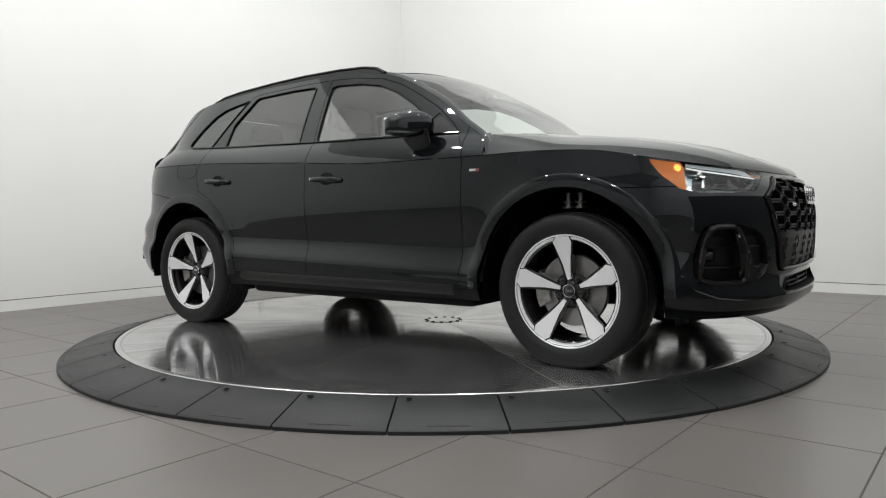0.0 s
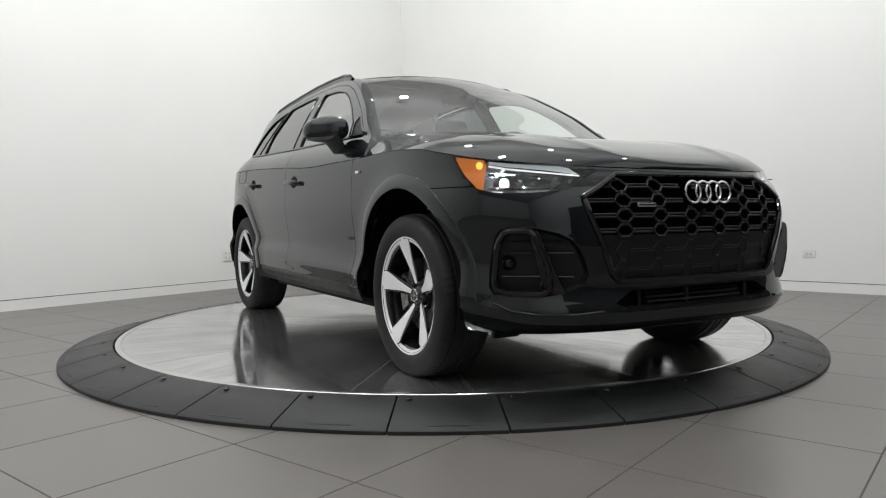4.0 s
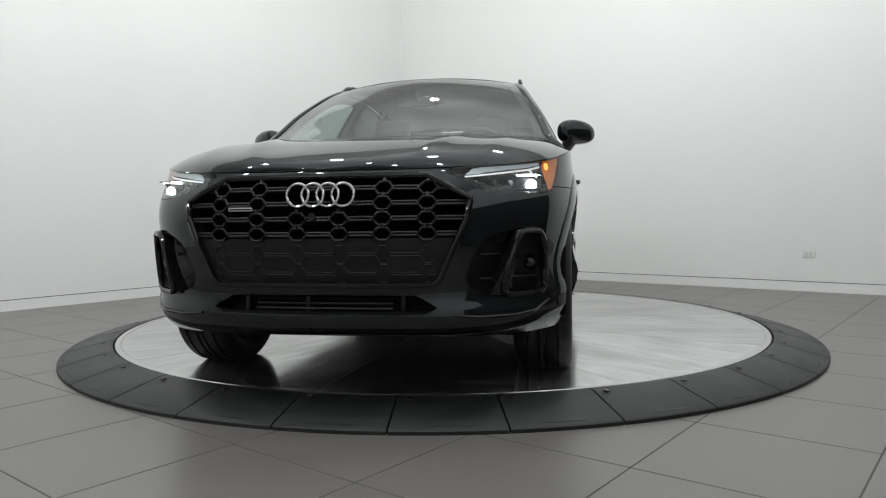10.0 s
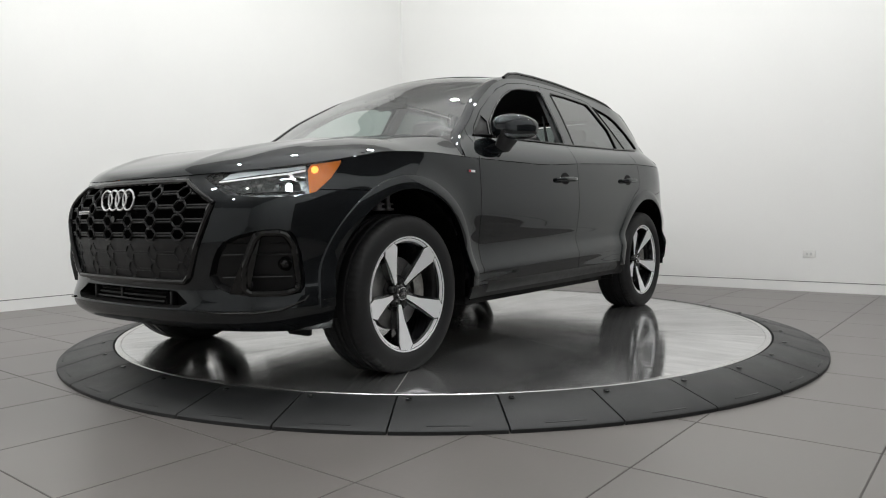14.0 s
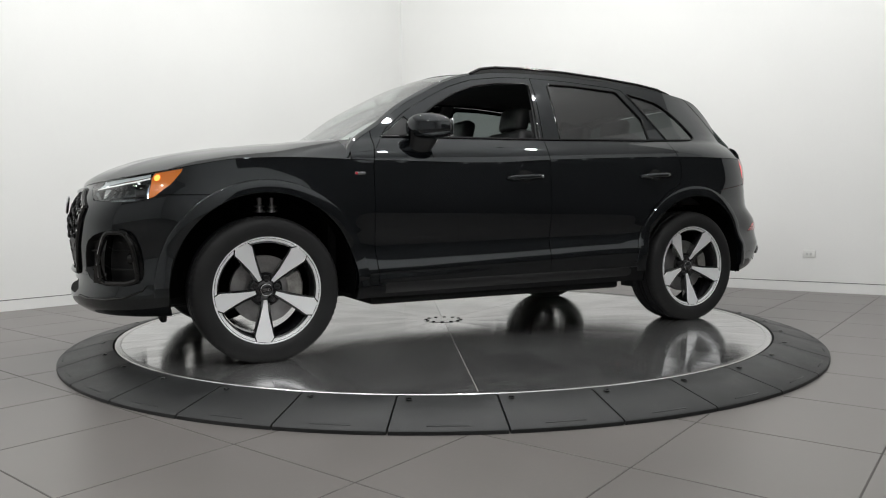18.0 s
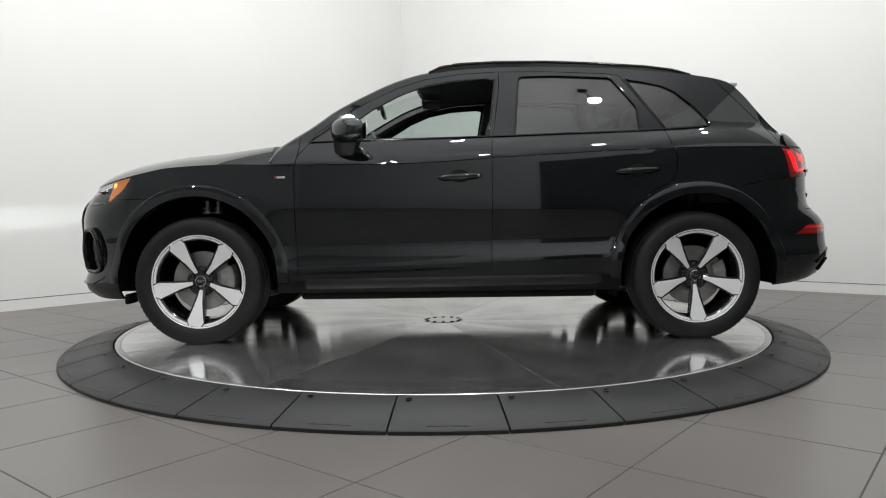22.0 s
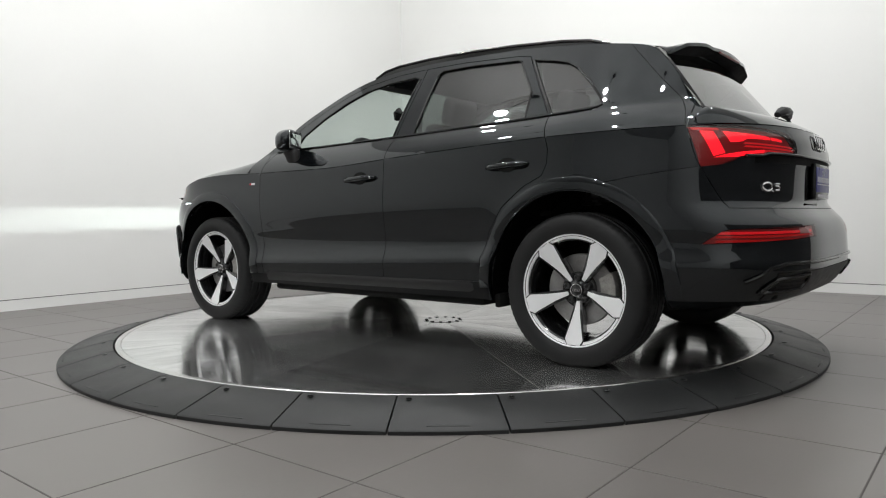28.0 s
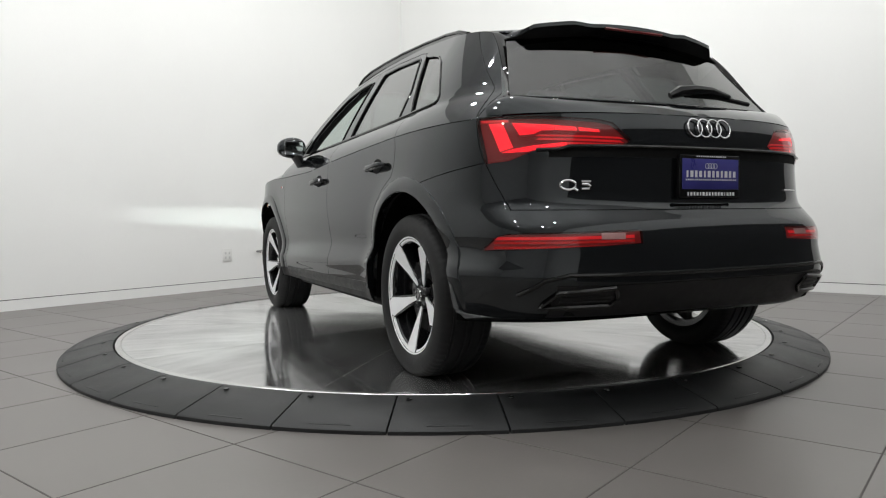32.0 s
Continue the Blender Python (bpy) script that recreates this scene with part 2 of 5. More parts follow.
for name, p, q, nrm in (("baseboard", (U0, V0), (U1, V0), RV), ("baseboard", (U1, V0), (U1, V1), -RU)):
    bm = bmesh.new()
    a, b = room(*p), room(*q)
    for z0, z1, off in ((0.0, 0.093, 0.0),):
        box(bm, (0, 0, 0), ((b - a).length, 0.2, z1 - z0), Matrix.Translation((a + b) / 2 - nrm * (0.1 - off) + Vector((0, 0, (z0 + z1) / 2))) @ Matrix.Rotation(math.atan2((b - a).y, (b - a).x), 4, "Z"))
    tagged(part(name, bm, WALLM, None, smooth=False), label="white flush baseboard below a dark shadow gap", kind="structure")
    bm = bmesh.new()
    box(bm, (0, 0, 0), ((b - a).length, 0.19, 0.008), Matrix.Translation((a + b) / 2 - nrm * 0.107 + Vector((0, 0, 0.0965))) @ Matrix.Rotation(math.atan2((b - a).y, (b - a).x), 4, "Z"))
    tagged(part("trim", bm, REVEAL, None, smooth=False), label="thin dark shadow gap above the baseboard", kind="structure")


# ---- ceiling lamps ----
LAMP_DROP = 0.72


def pendant_lamp():
    """A bright globe in a black cap on a thin rod."""
    ob = new("pendant_lamp", None)
    tagged(ob, "small lit white globe lamp hanging on a black rod", "ceiling lamp", "ceiling lamps")
    bm = bmesh.new()
    lathe(bm, [(0.0, -0.022), (0.048, -0.022), (0.055, -0.014), (0.055, 0.0)], "z", 20)
    part("canopy", bm, MATTE, ob)
    bm = bmesh.new()
    tube(bm, [(0, 0, -0.02), (0, 0, -LAMP_DROP + 0.10)], 0.006, 8)
    part("rod", bm, MATTE, ob)
    bm = bmesh.new()
    lathe(bm, [(0.0, -LAMP_DROP + 0.118), (0.036, -LAMP_DROP + 0.112), (0.047, -LAMP_DROP + 0.085), (0.050, -LAMP_DROP + 0.068), (0.046, -LAMP_DROP + 0.068), (0.0, -LAMP_DROP + 0.09)], "z", 28)
    part("cap", bm, MATTE, ob)
    return ob


LAMPS = [(1.4 - 1.9 * i, -1.35 + 1.9 * j) for i in range(6) for j in range(6)]
LAMPS = [p for p in LAMPS if room(*p).length < 6.3 and p[1] < V1 - 0.6]
lamp_data = bpy.data.lights.new("globe", "POINT")
lamp_data.shadow_soft_size, lamp_data.energy, lamp_data.color = 0.065, 64, (0.975, 0.985, 0.975)
first_lamp = pendant_lamp()
for k, (u, v) in enumerate(LAMPS):
    m = Matrix.Translation(room(u, v, CEIL))
    if k:
        copy_thing(first_lamp, m)
    else:
        first_lamp.matrix_basis = m
    li = new("globe_light", lamp_data)
    li.location = room(u, v, CEIL - LAMP_DROP)


# ---- turntable ----
R_DISC, R_RING = 2.049, 2.337
ring_edge = new("turntable_ramp", None)
tagged(ring_edge, "low black rubber ramp ring round the steel turntable", "turntable ramp")
bm = bmesh.new()
SEGMENTS = 33
STEP = 2 * math.pi / SEGMENTS
G = 0.0038
sec = [(R_DISC + 0.011, 0.0), (R_DISC + 0.011, DISC_Z + 0.001), (R_DISC + 0.045, DISC_Z + 0.001), (R_RING - 0.006, 0.020), (R_RING, 0.014), (R_RING, 0.0)]
rows = []
for k in range(7):
    a = -STEP / 2 + STEP * k / 6
    row = []
    for r, z in sec:
        row.append(bm.verts.new((r * math.cos(a), r * math.sin(a) + (G if k == 0 else -G if k == 6 else 0), z)))
    rows.append(row)
for i in range(6):
    for j in range(len(sec)):
        jj = (j + 1) % len(sec)
        bm.faces.new((rows[i][j], rows[i][jj], rows[i + 1][jj], rows[i + 1][j]))
bm.faces.new(rows[0][::-1]), bm.faces.new(rows[-1])
bmesh.ops.recalc_face_normals(bm, faces=bm.faces[:])
seg_me = finish(bm, "ramp_segment", RAMP)
bm = bmesh.new()
lathe(bm, [(0.0, 0.004), (0.011, 0.003), (0.013, 0.0)], "z", 12)
bolt_me = finish(bm, "bolt", GLOSSBLK)
bm = bmesh.new()
box(bm, (0, 0, 0), (0.006, 0.16, 0.002), Matrix.Rotation(radians(13), 4, "Y"), 0.0008)
slot_me = finish(bm, "grip_slot", RAMP)
for k in range(SEGMENTS):
    ob = new("ramp_segment", seg_me)
    ob.parent = ring_edge
    ob.rotation_euler = (0, 0, radians(-95.1) + STEP * (k + 0.5))
    bo = new("bolt", bolt_me)
    bo.parent = ob
    bo.location = (R_DISC + 0.06, -STEP / 2 * R_DISC + 0.045, DISC_Z - 0.001)
    sl = new("grip_slot", slot_me)
    sl.parent = ob
    sl.location = (R_RING - 0.030, 0.0, 0.0262)

disc = new("turntable", None)
disc.location = (0, 0, 0)
tagged(disc, "round brushed stainless steel car turntable", "turntable")
bm = bmesh.new()
lathe(bm, [(0.0, DISC_Z - 0.0025), (R_DISC - 0.03, DISC_Z - 0.0025), (R_DISC - 0.03, 0.0)], "z", 128)
part("base", bm, vary(mat("dusty_seam", (0.40, 0.39, 0.37), 0.8), 9, 0.4, 0.1), disc)
bm = bmesh.new()
lathe(bm, [(R_DISC - 0.031, DISC_Z - 0.02), (R_DISC - 0.031, DISC_Z + 0.001), (R_DISC - 0.003, DISC_Z + 0.001), (R_DISC, DISC_Z - 0.002), (R_DISC, DISC_Z - 0.05)], "z", 160)
part("rim", bm, mat("rim_steel", (0.7, 0.7, 0.69), 0.25, 1.0), disc, "bright steel rim strip")
bm = bmesh.new()
g = 0.0014
rows = []
for i in range(13):
    a = radians(-18 + 36 * i / 12)
    off = Vector((-math.sin(a), math.cos(a), 0)) * (g if i == 0 else -g if i == 12 else 0)
    rows.append([bm.verts.new(Vector((r * math.cos(a), r * math.sin(a), z)) + off) for r, z in ((0.10, DISC_Z - 0.004), (0.10, DISC_Z), (R_DISC - 0.0335, DISC_Z), (R_DISC - 0.0335, DISC_Z - 0.004))])
for i in range(12):
    for j in range(3):
        bm.faces.new((rows[i][j], rows[i][j + 1], rows[i + 1][j + 1], rows[i + 1][j]))
bm.faces.new(rows[0][::-1]), bm.faces.new(rows[-1])
bmesh.ops.recalc_face_normals(bm, faces=bm.faces[:])
plate_me = finish(bm, "plate", PLATE)
for k in range(10):
    ob = new("plate", plate_me)
    ob.parent = disc
    ob.rotation_euler = (0, 0, radians(31.5 + 36 * k + 18))
bm = bmesh.new()
lathe(bm, [(0.0, DISC_Z + 0.002), (0.135, DISC_Z + 0.002), (0.137, DISC_Z - 0.004)], "z", 48)
hub = part("hub_plate", bm, PLATE, disc, "round steel hub plate with a circle of bolts")
for k in range(12):
    bo = new("bolt", bolt_me)
    bo.parent = hub
    a = 2 * math.pi * k / 12
    bo.location = (0.118 * math.cos(a), 0.118 * math.sin(a), DISC_Z + 0.002)


# ---- the car: body surfaces (x forward, y to its left, z up from the turntable) ----
WB, HUB_Z = 1.4095, 0.356
CREASE = curve((2.21, 0.886), (2.10, 0.902), (1.97, 0.922), (1.84, 0.945), (1.70, 0.972), (1.55, 0.997), (1.23, 1.011), (0.85, 1.004), (0.29, 1.004),
               (-0.345, 1.037), (-0.976, 1.067), (-1.29, 1.078), (-1.83, 1.083), (-2.27, 1.090))
FRONT = curve((0.24, 1.00), (0.30, 1.075), (0.34, 1.085), (0.42, 1.06), (0.50, 1.075), (0.62, 1.09), (0.70, 1.090), (0.76, 1.081), (0.81, 1.063), (0.85, 1.037), (0.89, 1.005), (1.0, 0.99))
REAR = curve((0.28, 0.90), (0.33, 1.06), (0.40, 1.115), (0.46, 1.145), (0.56, 1.142), (0.62, 1.136), (0.67, 1.120), (0.715, 1.085), (0.76, 1.058), (0.90, 1.060), (0.96, 1.068), (1.02, 1.065), (1.09, 1.045))
WIDE = curve((0.24, 0.895), (0.30, 0.918), (0.330, 0.928), (0.36, 0.934), (0.40, 0.9370), (0.448, 0.942), (0.50, 0.927), (0.56, 0.9145), (0.64, 0.925), (0.78, 0.940), (0.93, 0.933), (1.0, 0.928), (1.09, 0.918))
MF = curve((0.3, 2.9), (0.7, 2.75), (0.82, 2.5), (0.95, 2.25))
MR = curve((0.3, 4.0), (0.60, 4.2), (0.80, 2.9), (1.09, 2.6))


def crown(x):
    """The flanks bow out a little between the wheels."""
    return 0.009 * (1 - min(1.0, abs(x) / 1.2) ** 2) ** 2


def wide(x, z):
    """Half width; the lower crease climbs towards the rear."""
    x = min(1.2, max(-1.2, x))
    return WIDE(z + 0.034 * x * math.exp(-((z - 0.47) / 0.11) ** 2)) + crown(x)


def bulge(x, z):
    """How far the flank swells round a wheel arch."""
    d = math.hypot(abs(x) - WB, (z - HUB_Z) / 1.03)
    k = min(1.0, max(0.0, 1 - (d - 0.456) / 0.165))
    return 0.016 * k * k


def oval(al, m, n=4.0):
    """Corner of a squared-off oval at polar angle al."""
    c, s = math.cos(al), math.sin(al)
    lo, hi = 0.5, 1.6
    for _ in range(30):
        r = (lo + hi) / 2
        if (r * c) ** n + (r * s) ** m > 1:
            hi = r
        else:
            lo = r
    return r * c, r * s


def low(sv, z):
    """A point of the lower body: sv is ('f', angle), ('m', x) or ('r', angle)."""
    k, v = sv
    if k == "m":
        return Vector((v, wide(v, z) + bulge(v, z), z))
    if k == "f":
        c, s = oval(v, MF(z))
        x = 1.2 + FRONT(z) * c
        return Vector((x, (wide(1.2, z) + bulge(x, z)) * s, z))
    c, s = oval(v, MR(z))
    x = -1.2 - REAR(z) * c
    return Vector((x, (wide(-1.2, z) + bulge(x, z)) * s, z))


def crease_pt(sv):
    x = low(sv, 0.95)[0]
    for _ in range(2):
        x = low(sv, CREASE(x))[0]
    return low(sv, CREASE(x))


NA, NM = 46, 76
SV = [("f", math.pi / 2 * i / NA) for i in range(NA)] + [("m", 1.2 - 2.4 * i / NM) for i in range(NM)] + [("r", math.pi / 2 * (1 - i / NA)) for i in range(NA + 1)]
NV = 58


def bottom(x):
    return BOTTOM(x)


BOTTOM = curve((2.3, 0.262), (1.95, 0.252), (1.7, 0.262), (0.9, 0.285), (-0.9, 0.285), (-1.7, 0.29), (-1.9, 0.295), (-2.4, 0.33))

# upper side: from the crease to the roof's edge
EDGE = curve((0.98, 1.055), (0.93, 1.105), (0.77, 1.213), (0.628, 1.32), (0.459, 1.416), (0.292, 1.498), (0.124, 1.553), (-0.1, 1.588), (-0.4, 1.602), (-0.9, 1.592),
             (-1.25, 1.562), (-1.5, 1.528), (-1.68, 1.490), (-1.74, 1.44), (-1.93, 1.185), (-1.985, 1.125), (-2.02, 1.095))
BELT = curve((0.95, 1.122), (0.8, 1.134), (0.29, 1.144), (-0.23, 1.154), (-0.68, 1.168), (-1.23, 1.185), (-1.55, 1.200), (-2.05, 1.21))


def side_y(x):
    """Half width along the crease."""
    z = CREASE(x)
    if -1.2 <= x <= 1.2:
        return WIDE(z) + crown(x)
    if x > 1.2:
        c = min(0.9999, (x - 1.2) / FRONT(z))
        return WIDE(z) * (1 - c ** 4) ** (1 / MF(z))
    c = min(0.9999, (-1.2 - x) / REAR(z))
    return WIDE(z) * (1 - c ** 4) ** (1 / MR(z))


def pinch(x, z):
    """The rear cabin draws in towards the tail."""
    return 0.075 * max(0.0, (-1.35 - x) / 0.6) ** 1.6 * min(1.0, max(0.0, (z - CREASE(x)) / 0.16))


def up_y(x, z):
    yc, zc, zb = side_y(x), CREASE(x), BELT(x)
    tuck = 0.088
    if z <= zb:
        t = max(0.0, (z - zc) / (zb - zc))
        return yc - tuck * (0.45 * t + 0.55 * t * t) - pinch(x, z)
    d = z - zb
    return yc - tuck - 0.47 * d - 0.22 * d * d - pinch(x, z)


def up(x, z):
    return Vector((x, up_y(x, z), z))


HOOD = curve((2.215, 0.886), (2.19, 0.918), (2.12, 0.955), (2.03, 0.987), (1.855, 1.035), (1.68, 1.066), (1.34, 1.106), (1.0, 1.134), (0.9, 1.140))
FOLD = curve((2.2, 0.33), (1.9, 0.40), (1.4, 0.49), (0.9, 0.57))
FOLD_OUT = curve((2.2, 0.55), (1.9, 0.62), (1.4, 0.69), (0.9, 0.74))


def hood_pt(e, u):
    """e: edge point on the crease; u: 1 at the edge, 0 on the middle line."""
    y = e.y * u
    g = 1 - u ** (5.2 + 5.2 * min(1.0, max(0.0, (1.35 - e.x) / 0.38)) ** 1.5)
    z = e.z + (max(HOOD(e.x), e.z) - e.z) * g
    k = min(1.0, max(0.0, (2.19 - e.x) / 0.2))
    z += k * (1 - u ** 6) * (0.010 * math.exp(-abs((y - FOLD(e.x)) / 0.040) ** 1.3) + 0.006 * math.exp(-abs((y - FOLD_OUT(e.x)) / 0.030) ** 1.3))
    return Vector((e.x + 0.06 * (1 - u * u) * max(0.0, (1.2 - e.x) / 0.25) ** 1.5 * 1.0, y, z))


def grid(bm, rows):
    vs = [[bm.verts.new(p) for p in r] for r in rows]
    for a, b in zip(vs, vs[1:]):
        for j in range(len(a) - 1):
            bm.faces.new((a[j], a[j + 1], b[j + 1], b[j]))
    return vs


XU = [0.975 - 0.02 * i for i in range(int((0.975 + 2.015) / 0.02) + 1)]


def half_shell():
    bm = bmesh.new()
    rows = []
    for sv in SV:
        c = crease_pt(sv)
        z0 = bottom(c.x)
        rows.append([low(sv, z0 + (c.z - z0) * (j / NV)) for j in range(NV + 1)])
    grid(bm, rows)
    # upper side
    rows = []
    for x in XU:
        zc, ze = CREASE(x), max(EDGE(x), CREASE(x) + 0.004)
        rows.append([up(x, zc + (ze - zc) * (j / 34)) for j in range(35)])
    grid(bm, rows)
    # hood
    rows = []
    for sv in SV:
        e = crease_pt(sv)
        if e.x < 0.965:
            break
        rows.append([hood_pt(e, 1 - j / 26) for j in range(27)])
    grid(bm, rows)
    # roof
    rows = []
    for i in range(61):
        x = 0.124 - (0.124 + 1.70) * i / 60
        ze = EDGE(x)
        ye = up_y(x, ze)
        rows.append([])
        for j in range(17):
            u = 1 - j / 16
            rows[-1].append(Vector((x + (0.085 - 0.13 * i / 60) * (1 - u * u), ye * u, ze + (0.052 - 0.012 * i / 60) * (1 - u ** 2.3))))
    grid(bm, rows)
    # tailgate shoulder below the rear window
    rows = []
    for i in range(31):
        y = 0.815 * (1 - i / 30)
        p0 = window_low(y)
        z1 = 1.090
        x1 = -1.2 - REAR(z1) * max(0.0, 1 - (y / WIDE(z1)) ** MR(z1)) ** 0.25
        rows.append([])
        for j in range(9):
            t = j / 8
            rows[-1].append(Vector((p0.x + (x1 - p0.x) * t, y, p0.z + (z1 - p0.z) * (t ** 1.9))))
    grid(bm, rows)
    bmesh.ops.remove_doubles(bm, verts=bm.verts[:], dist=0.0008)
    bmesh.ops.recalc_face_normals(bm, faces=bm.faces[:])
    return bm


def window_low(y):
    """Lower edge of the rear window."""
    return Vector((-1.935 - 0.135 * (1 - (y / 0.82) ** 2), y, 1.178 - 0.012 * (1 - (y / 0.82) ** 2) - 0.055 * max(0.0, (y - 0.70) / 0.115) ** 2))


def rear_glass(t, u):
    """t: 0 low to 1 high; u: 1 at the pillar."""
    x = -1.935 + 0.225 * t
    zlow, ztop = 1.178, 1.47
    y = (0.735 - 0.125 * t) * u
    return Vector((x - (0.115 - 0.035 * t) * (1 - u * u), y, zlow + (ztop - zlow) * t + (0.03 * t - 0.012) * (1 - u * u)))


def screen(t, u):
    """Windscreen: t 0 low to 1 high, u 1 at the pillar."""
    x = 0.915 - 0.80 * t
    z = EDGE(x)
    y = (up_y(x, z) - 0.012) * u
    return Vector((x + (0.15 - 0.07 * t) * (1 - u * u), y, z + 0.004 + (0.018 + 0.030 * t) * (1 - u * u)))


def soften(pts, n=2, k=0.25):
    """Cut the corners of a closed outline."""
    for _ in range(n):
        out = []
        for a, b in zip(pts, pts[1:] + pts[:1]):
            out += [tuple(p * (1 - k) + q * k for p, q in zip(a, b)), tuple(p * k + q * (1 - k) for p, q in zip(a, b))]
        pts = out
    return pts


def region_cut(bm, poly, pr, back, keep):
    """Split faces along an outline seen through a projection; pr maps 3D to 2D, back gives a segment's plane normal."""
    k = len(poly)
    for i in range(k):
        a, b = Vector(poly[i]), Vector(poly[(i + 1) % k])
        lo = (min(a.x, b.x) - 0.03, min(a.y, b.y) - 0.03)
        hi = (max(a.x, b.x) + 0.03, max(a.y, b.y) + 0.03)
        fs = []
        for f in bm.faces:
            c = f.calc_center_median()
            if keep(c):
                q = pr(c)
                if lo[0] <= q[0] <= hi[0] and lo[1] <= q[1] <= hi[1]:
                    fs.append(f)
        if not fs:
            continue
        geom = list({v for f in fs for v in f.verts} | {e for f in fs for e in f.edges}) + fs
        d = b - a
        n2 = Vector((-d.y, d.x))
        co, no = back(a, n2)
        bmesh.ops.bisect_plane(bm, geom=geom, dist=1e-5, plane_co=co, plane_no=no)


def proj_maps(deg):
    """Views along the ground: deg 90 looks at the left side, 0 at the front, 180 at the rear. h runs across the view."""
    a = radians(deg)
    t = Vector((-math.sin(a), math.cos(a), 0))
    return (lambda p: (p.dot(t), p.z)), (lambda q, n2: (t * q.x + Vector((0, 0, q.y)), t * n2.x + Vector((0, 0, n2.y))))


def circle(cx, cz, r, k=40, sz=1.0):
    return [(cx + r * math.cos(2 * math.pi * i / k), cz + r * sz * math.sin(2 * math.pi * i / k)) for i in range(k)]


ARCH_R = 0.456
SKIRT = [(0.96, 0.2), (0.96, 0.352), (0.62, 0.352), (-0.23, 0.366), (-0.90, 0.378), (-0.96, 0.378), (-0.96, 0.2)]
DOOR_F = [(0.832, 0.30), (0.852, 0.60), (0.855, 0.98), (0.842, 1.05), (0.80, 1.105), (0.742, 1.187), (0.60, 1.297), (0.44, 1.388), (0.28, 1.468), (0.12, 1.522),
          (-0.1, 1.556), (-0.318, 1.568), (-0.312, 1.46), (-0.252, 1.08), (-0.250, 0.70), (-0.242, 0.30)]
DOOR_R = [(-0.242, 0.30), (-0.250, 0.70), (-0.252, 1.08), (-0.312, 1.46), (-0.318, 1.568), (-0.6, 1.566), (-0.95, 1.548), (-1.03, 1.535), (-1.245, 1.185), (-1.258, 1.12), (-1.29, 1.02),
          (-1.287, 0.95), (-1.262, 0.895), (-1.16, 0.845), (-1.04, 0.75), (-0.955, 0.63), (-0.91, 0.50), (-0.905, 0.30)]
WIN_F = [(0.60, 1.147), (0.56, 1.232), (0.42, 1.335), (0.27, 1.420), (0.12, 1.480), (-0.05, 1.512), (-0.25, 1.524), (-0.290, 1.512), (-0.240, 1.158)]
WIN_TRI = [(0.785, 1.140), (0.70, 1.198), (0.62, 1.262), (0.585, 1.232), (0.622, 1.147)]
WIN_R = [(-0.390, 1.164), (-0.430, 1.520), (-0.455, 1.536), (-0.65, 1.537), (-0.965, 1.521), (-0.985, 1.510), (-1.095, 1.345), (-1.105, 1.325), (-1.105, 1.182)]
WIN_Q = [(-1.062, 1.508), (-1.18, 1.487), (-1.275, 1.462), (-1.34, 1.425), (-1.43, 1.335), (-1.505, 1.243), (-1.512, 1.218), (-1.49, 1.208), (-1.255, 1.194)]


def flank_y(x, z):
    """Half width of the lower body at a place on its flank."""
    w = wide(x, z) + bulge(x, z)
    if -1.2 <= x <= 1.2:
        return w
    if x > 1.2:
        c = min(0.98, (x - 1.2) / FRONT(z))
        return w * (1 - c ** 4) ** (1 / MF(z))
    c = min(0.98, (-1.2 - x) / REAR(z))
    return w * (1 - c ** 4) ** (1 / MR(z))


# ---- car: panels ----
PR_S, BK_S = proj_maps(90)
PR_F, BK_F = proj_maps(0)
PR_L, BK_L = proj_maps(45)
PR_T, BK_T = proj_maps(150)


def via(pr, pts):
    return [pr(Vector(p)) for p in pts]


def sidepoly(pts):
    return [(-x, z) for x, z in pts]


LAMP_PTS = [(2.158, 0.465, 0.878), (2.162, 0.548, 0.839), (2.160, 0.605, 0.806), (2.09, 0.725, 0.796), (1.99, 0.815, 0.797), (1.915, 0.855, 0.817), (1.84, 0.868, 0.875),
            (1.795, 0.876, 0.930), (1.78, 0.877, 0.965), (1.93, 0.81, 0.96), (2.05, 0.66, 0.93), (2.13, 0.53, 0.91)]
TAIL_PTS = [(-1.912, 0.837, 1.083), (-1.968, 0.829, 0.908), (-2.043, 0.771, 0.916), (-2.11, 0.702, 0.951), (-2.238, 0.40, 0.965), (-2.246, 0.362, 0.985), (-2.225, 0.43, 1.05),
            (-2.20, 0.48, 1.062), (-2.112, 0.665, 1.077)]
REFL_PTS = [(-2.010, 0.873, 0.580), (-2.085, 0.848, 0.632), (-2.126, 0.824, 0.641), (-2.330, 0.383, 0.652), (-2.334, 0.380, 0.605)]
VENT_PTS = soften([(2.204, 0.575, 0.574), (2.187, 0.628, 0.630), (2.120, 0.730, 0.662), (2.030, 0.812, 0.666), (1.995, 0.832, 0.622), (1.955, 0.830, 0.450), (1.985, 0.820, 0.402),
            (2.150, 0.650, 0.402), (2.202, 0.530, 0.452)], 1)
SLOT = [(0.0, 0.418), (0.36, 0.416), (0.44, 0.372), (0.40, 0.352), (0.0, 0.350)]
GRILLE = [(0.0, 0.866), (0.400, 0.865), (0.566, 0.776), (0.548, 0.70), (0.452, 0.480), (0.425, 0.456), (0.0, 0.455)]
GATE = [(-2.0, 1.30), (-1.914, 1.30), (-1.914, 1.083), (-1.945, 0.97), (-1.958, 0.93), (-2.02, 0.81), (-2.05, 0.758), (-2.076, 0.730), (-2.5, 0.722), (-2.6, 0.722), (-2.6, 1.30)]
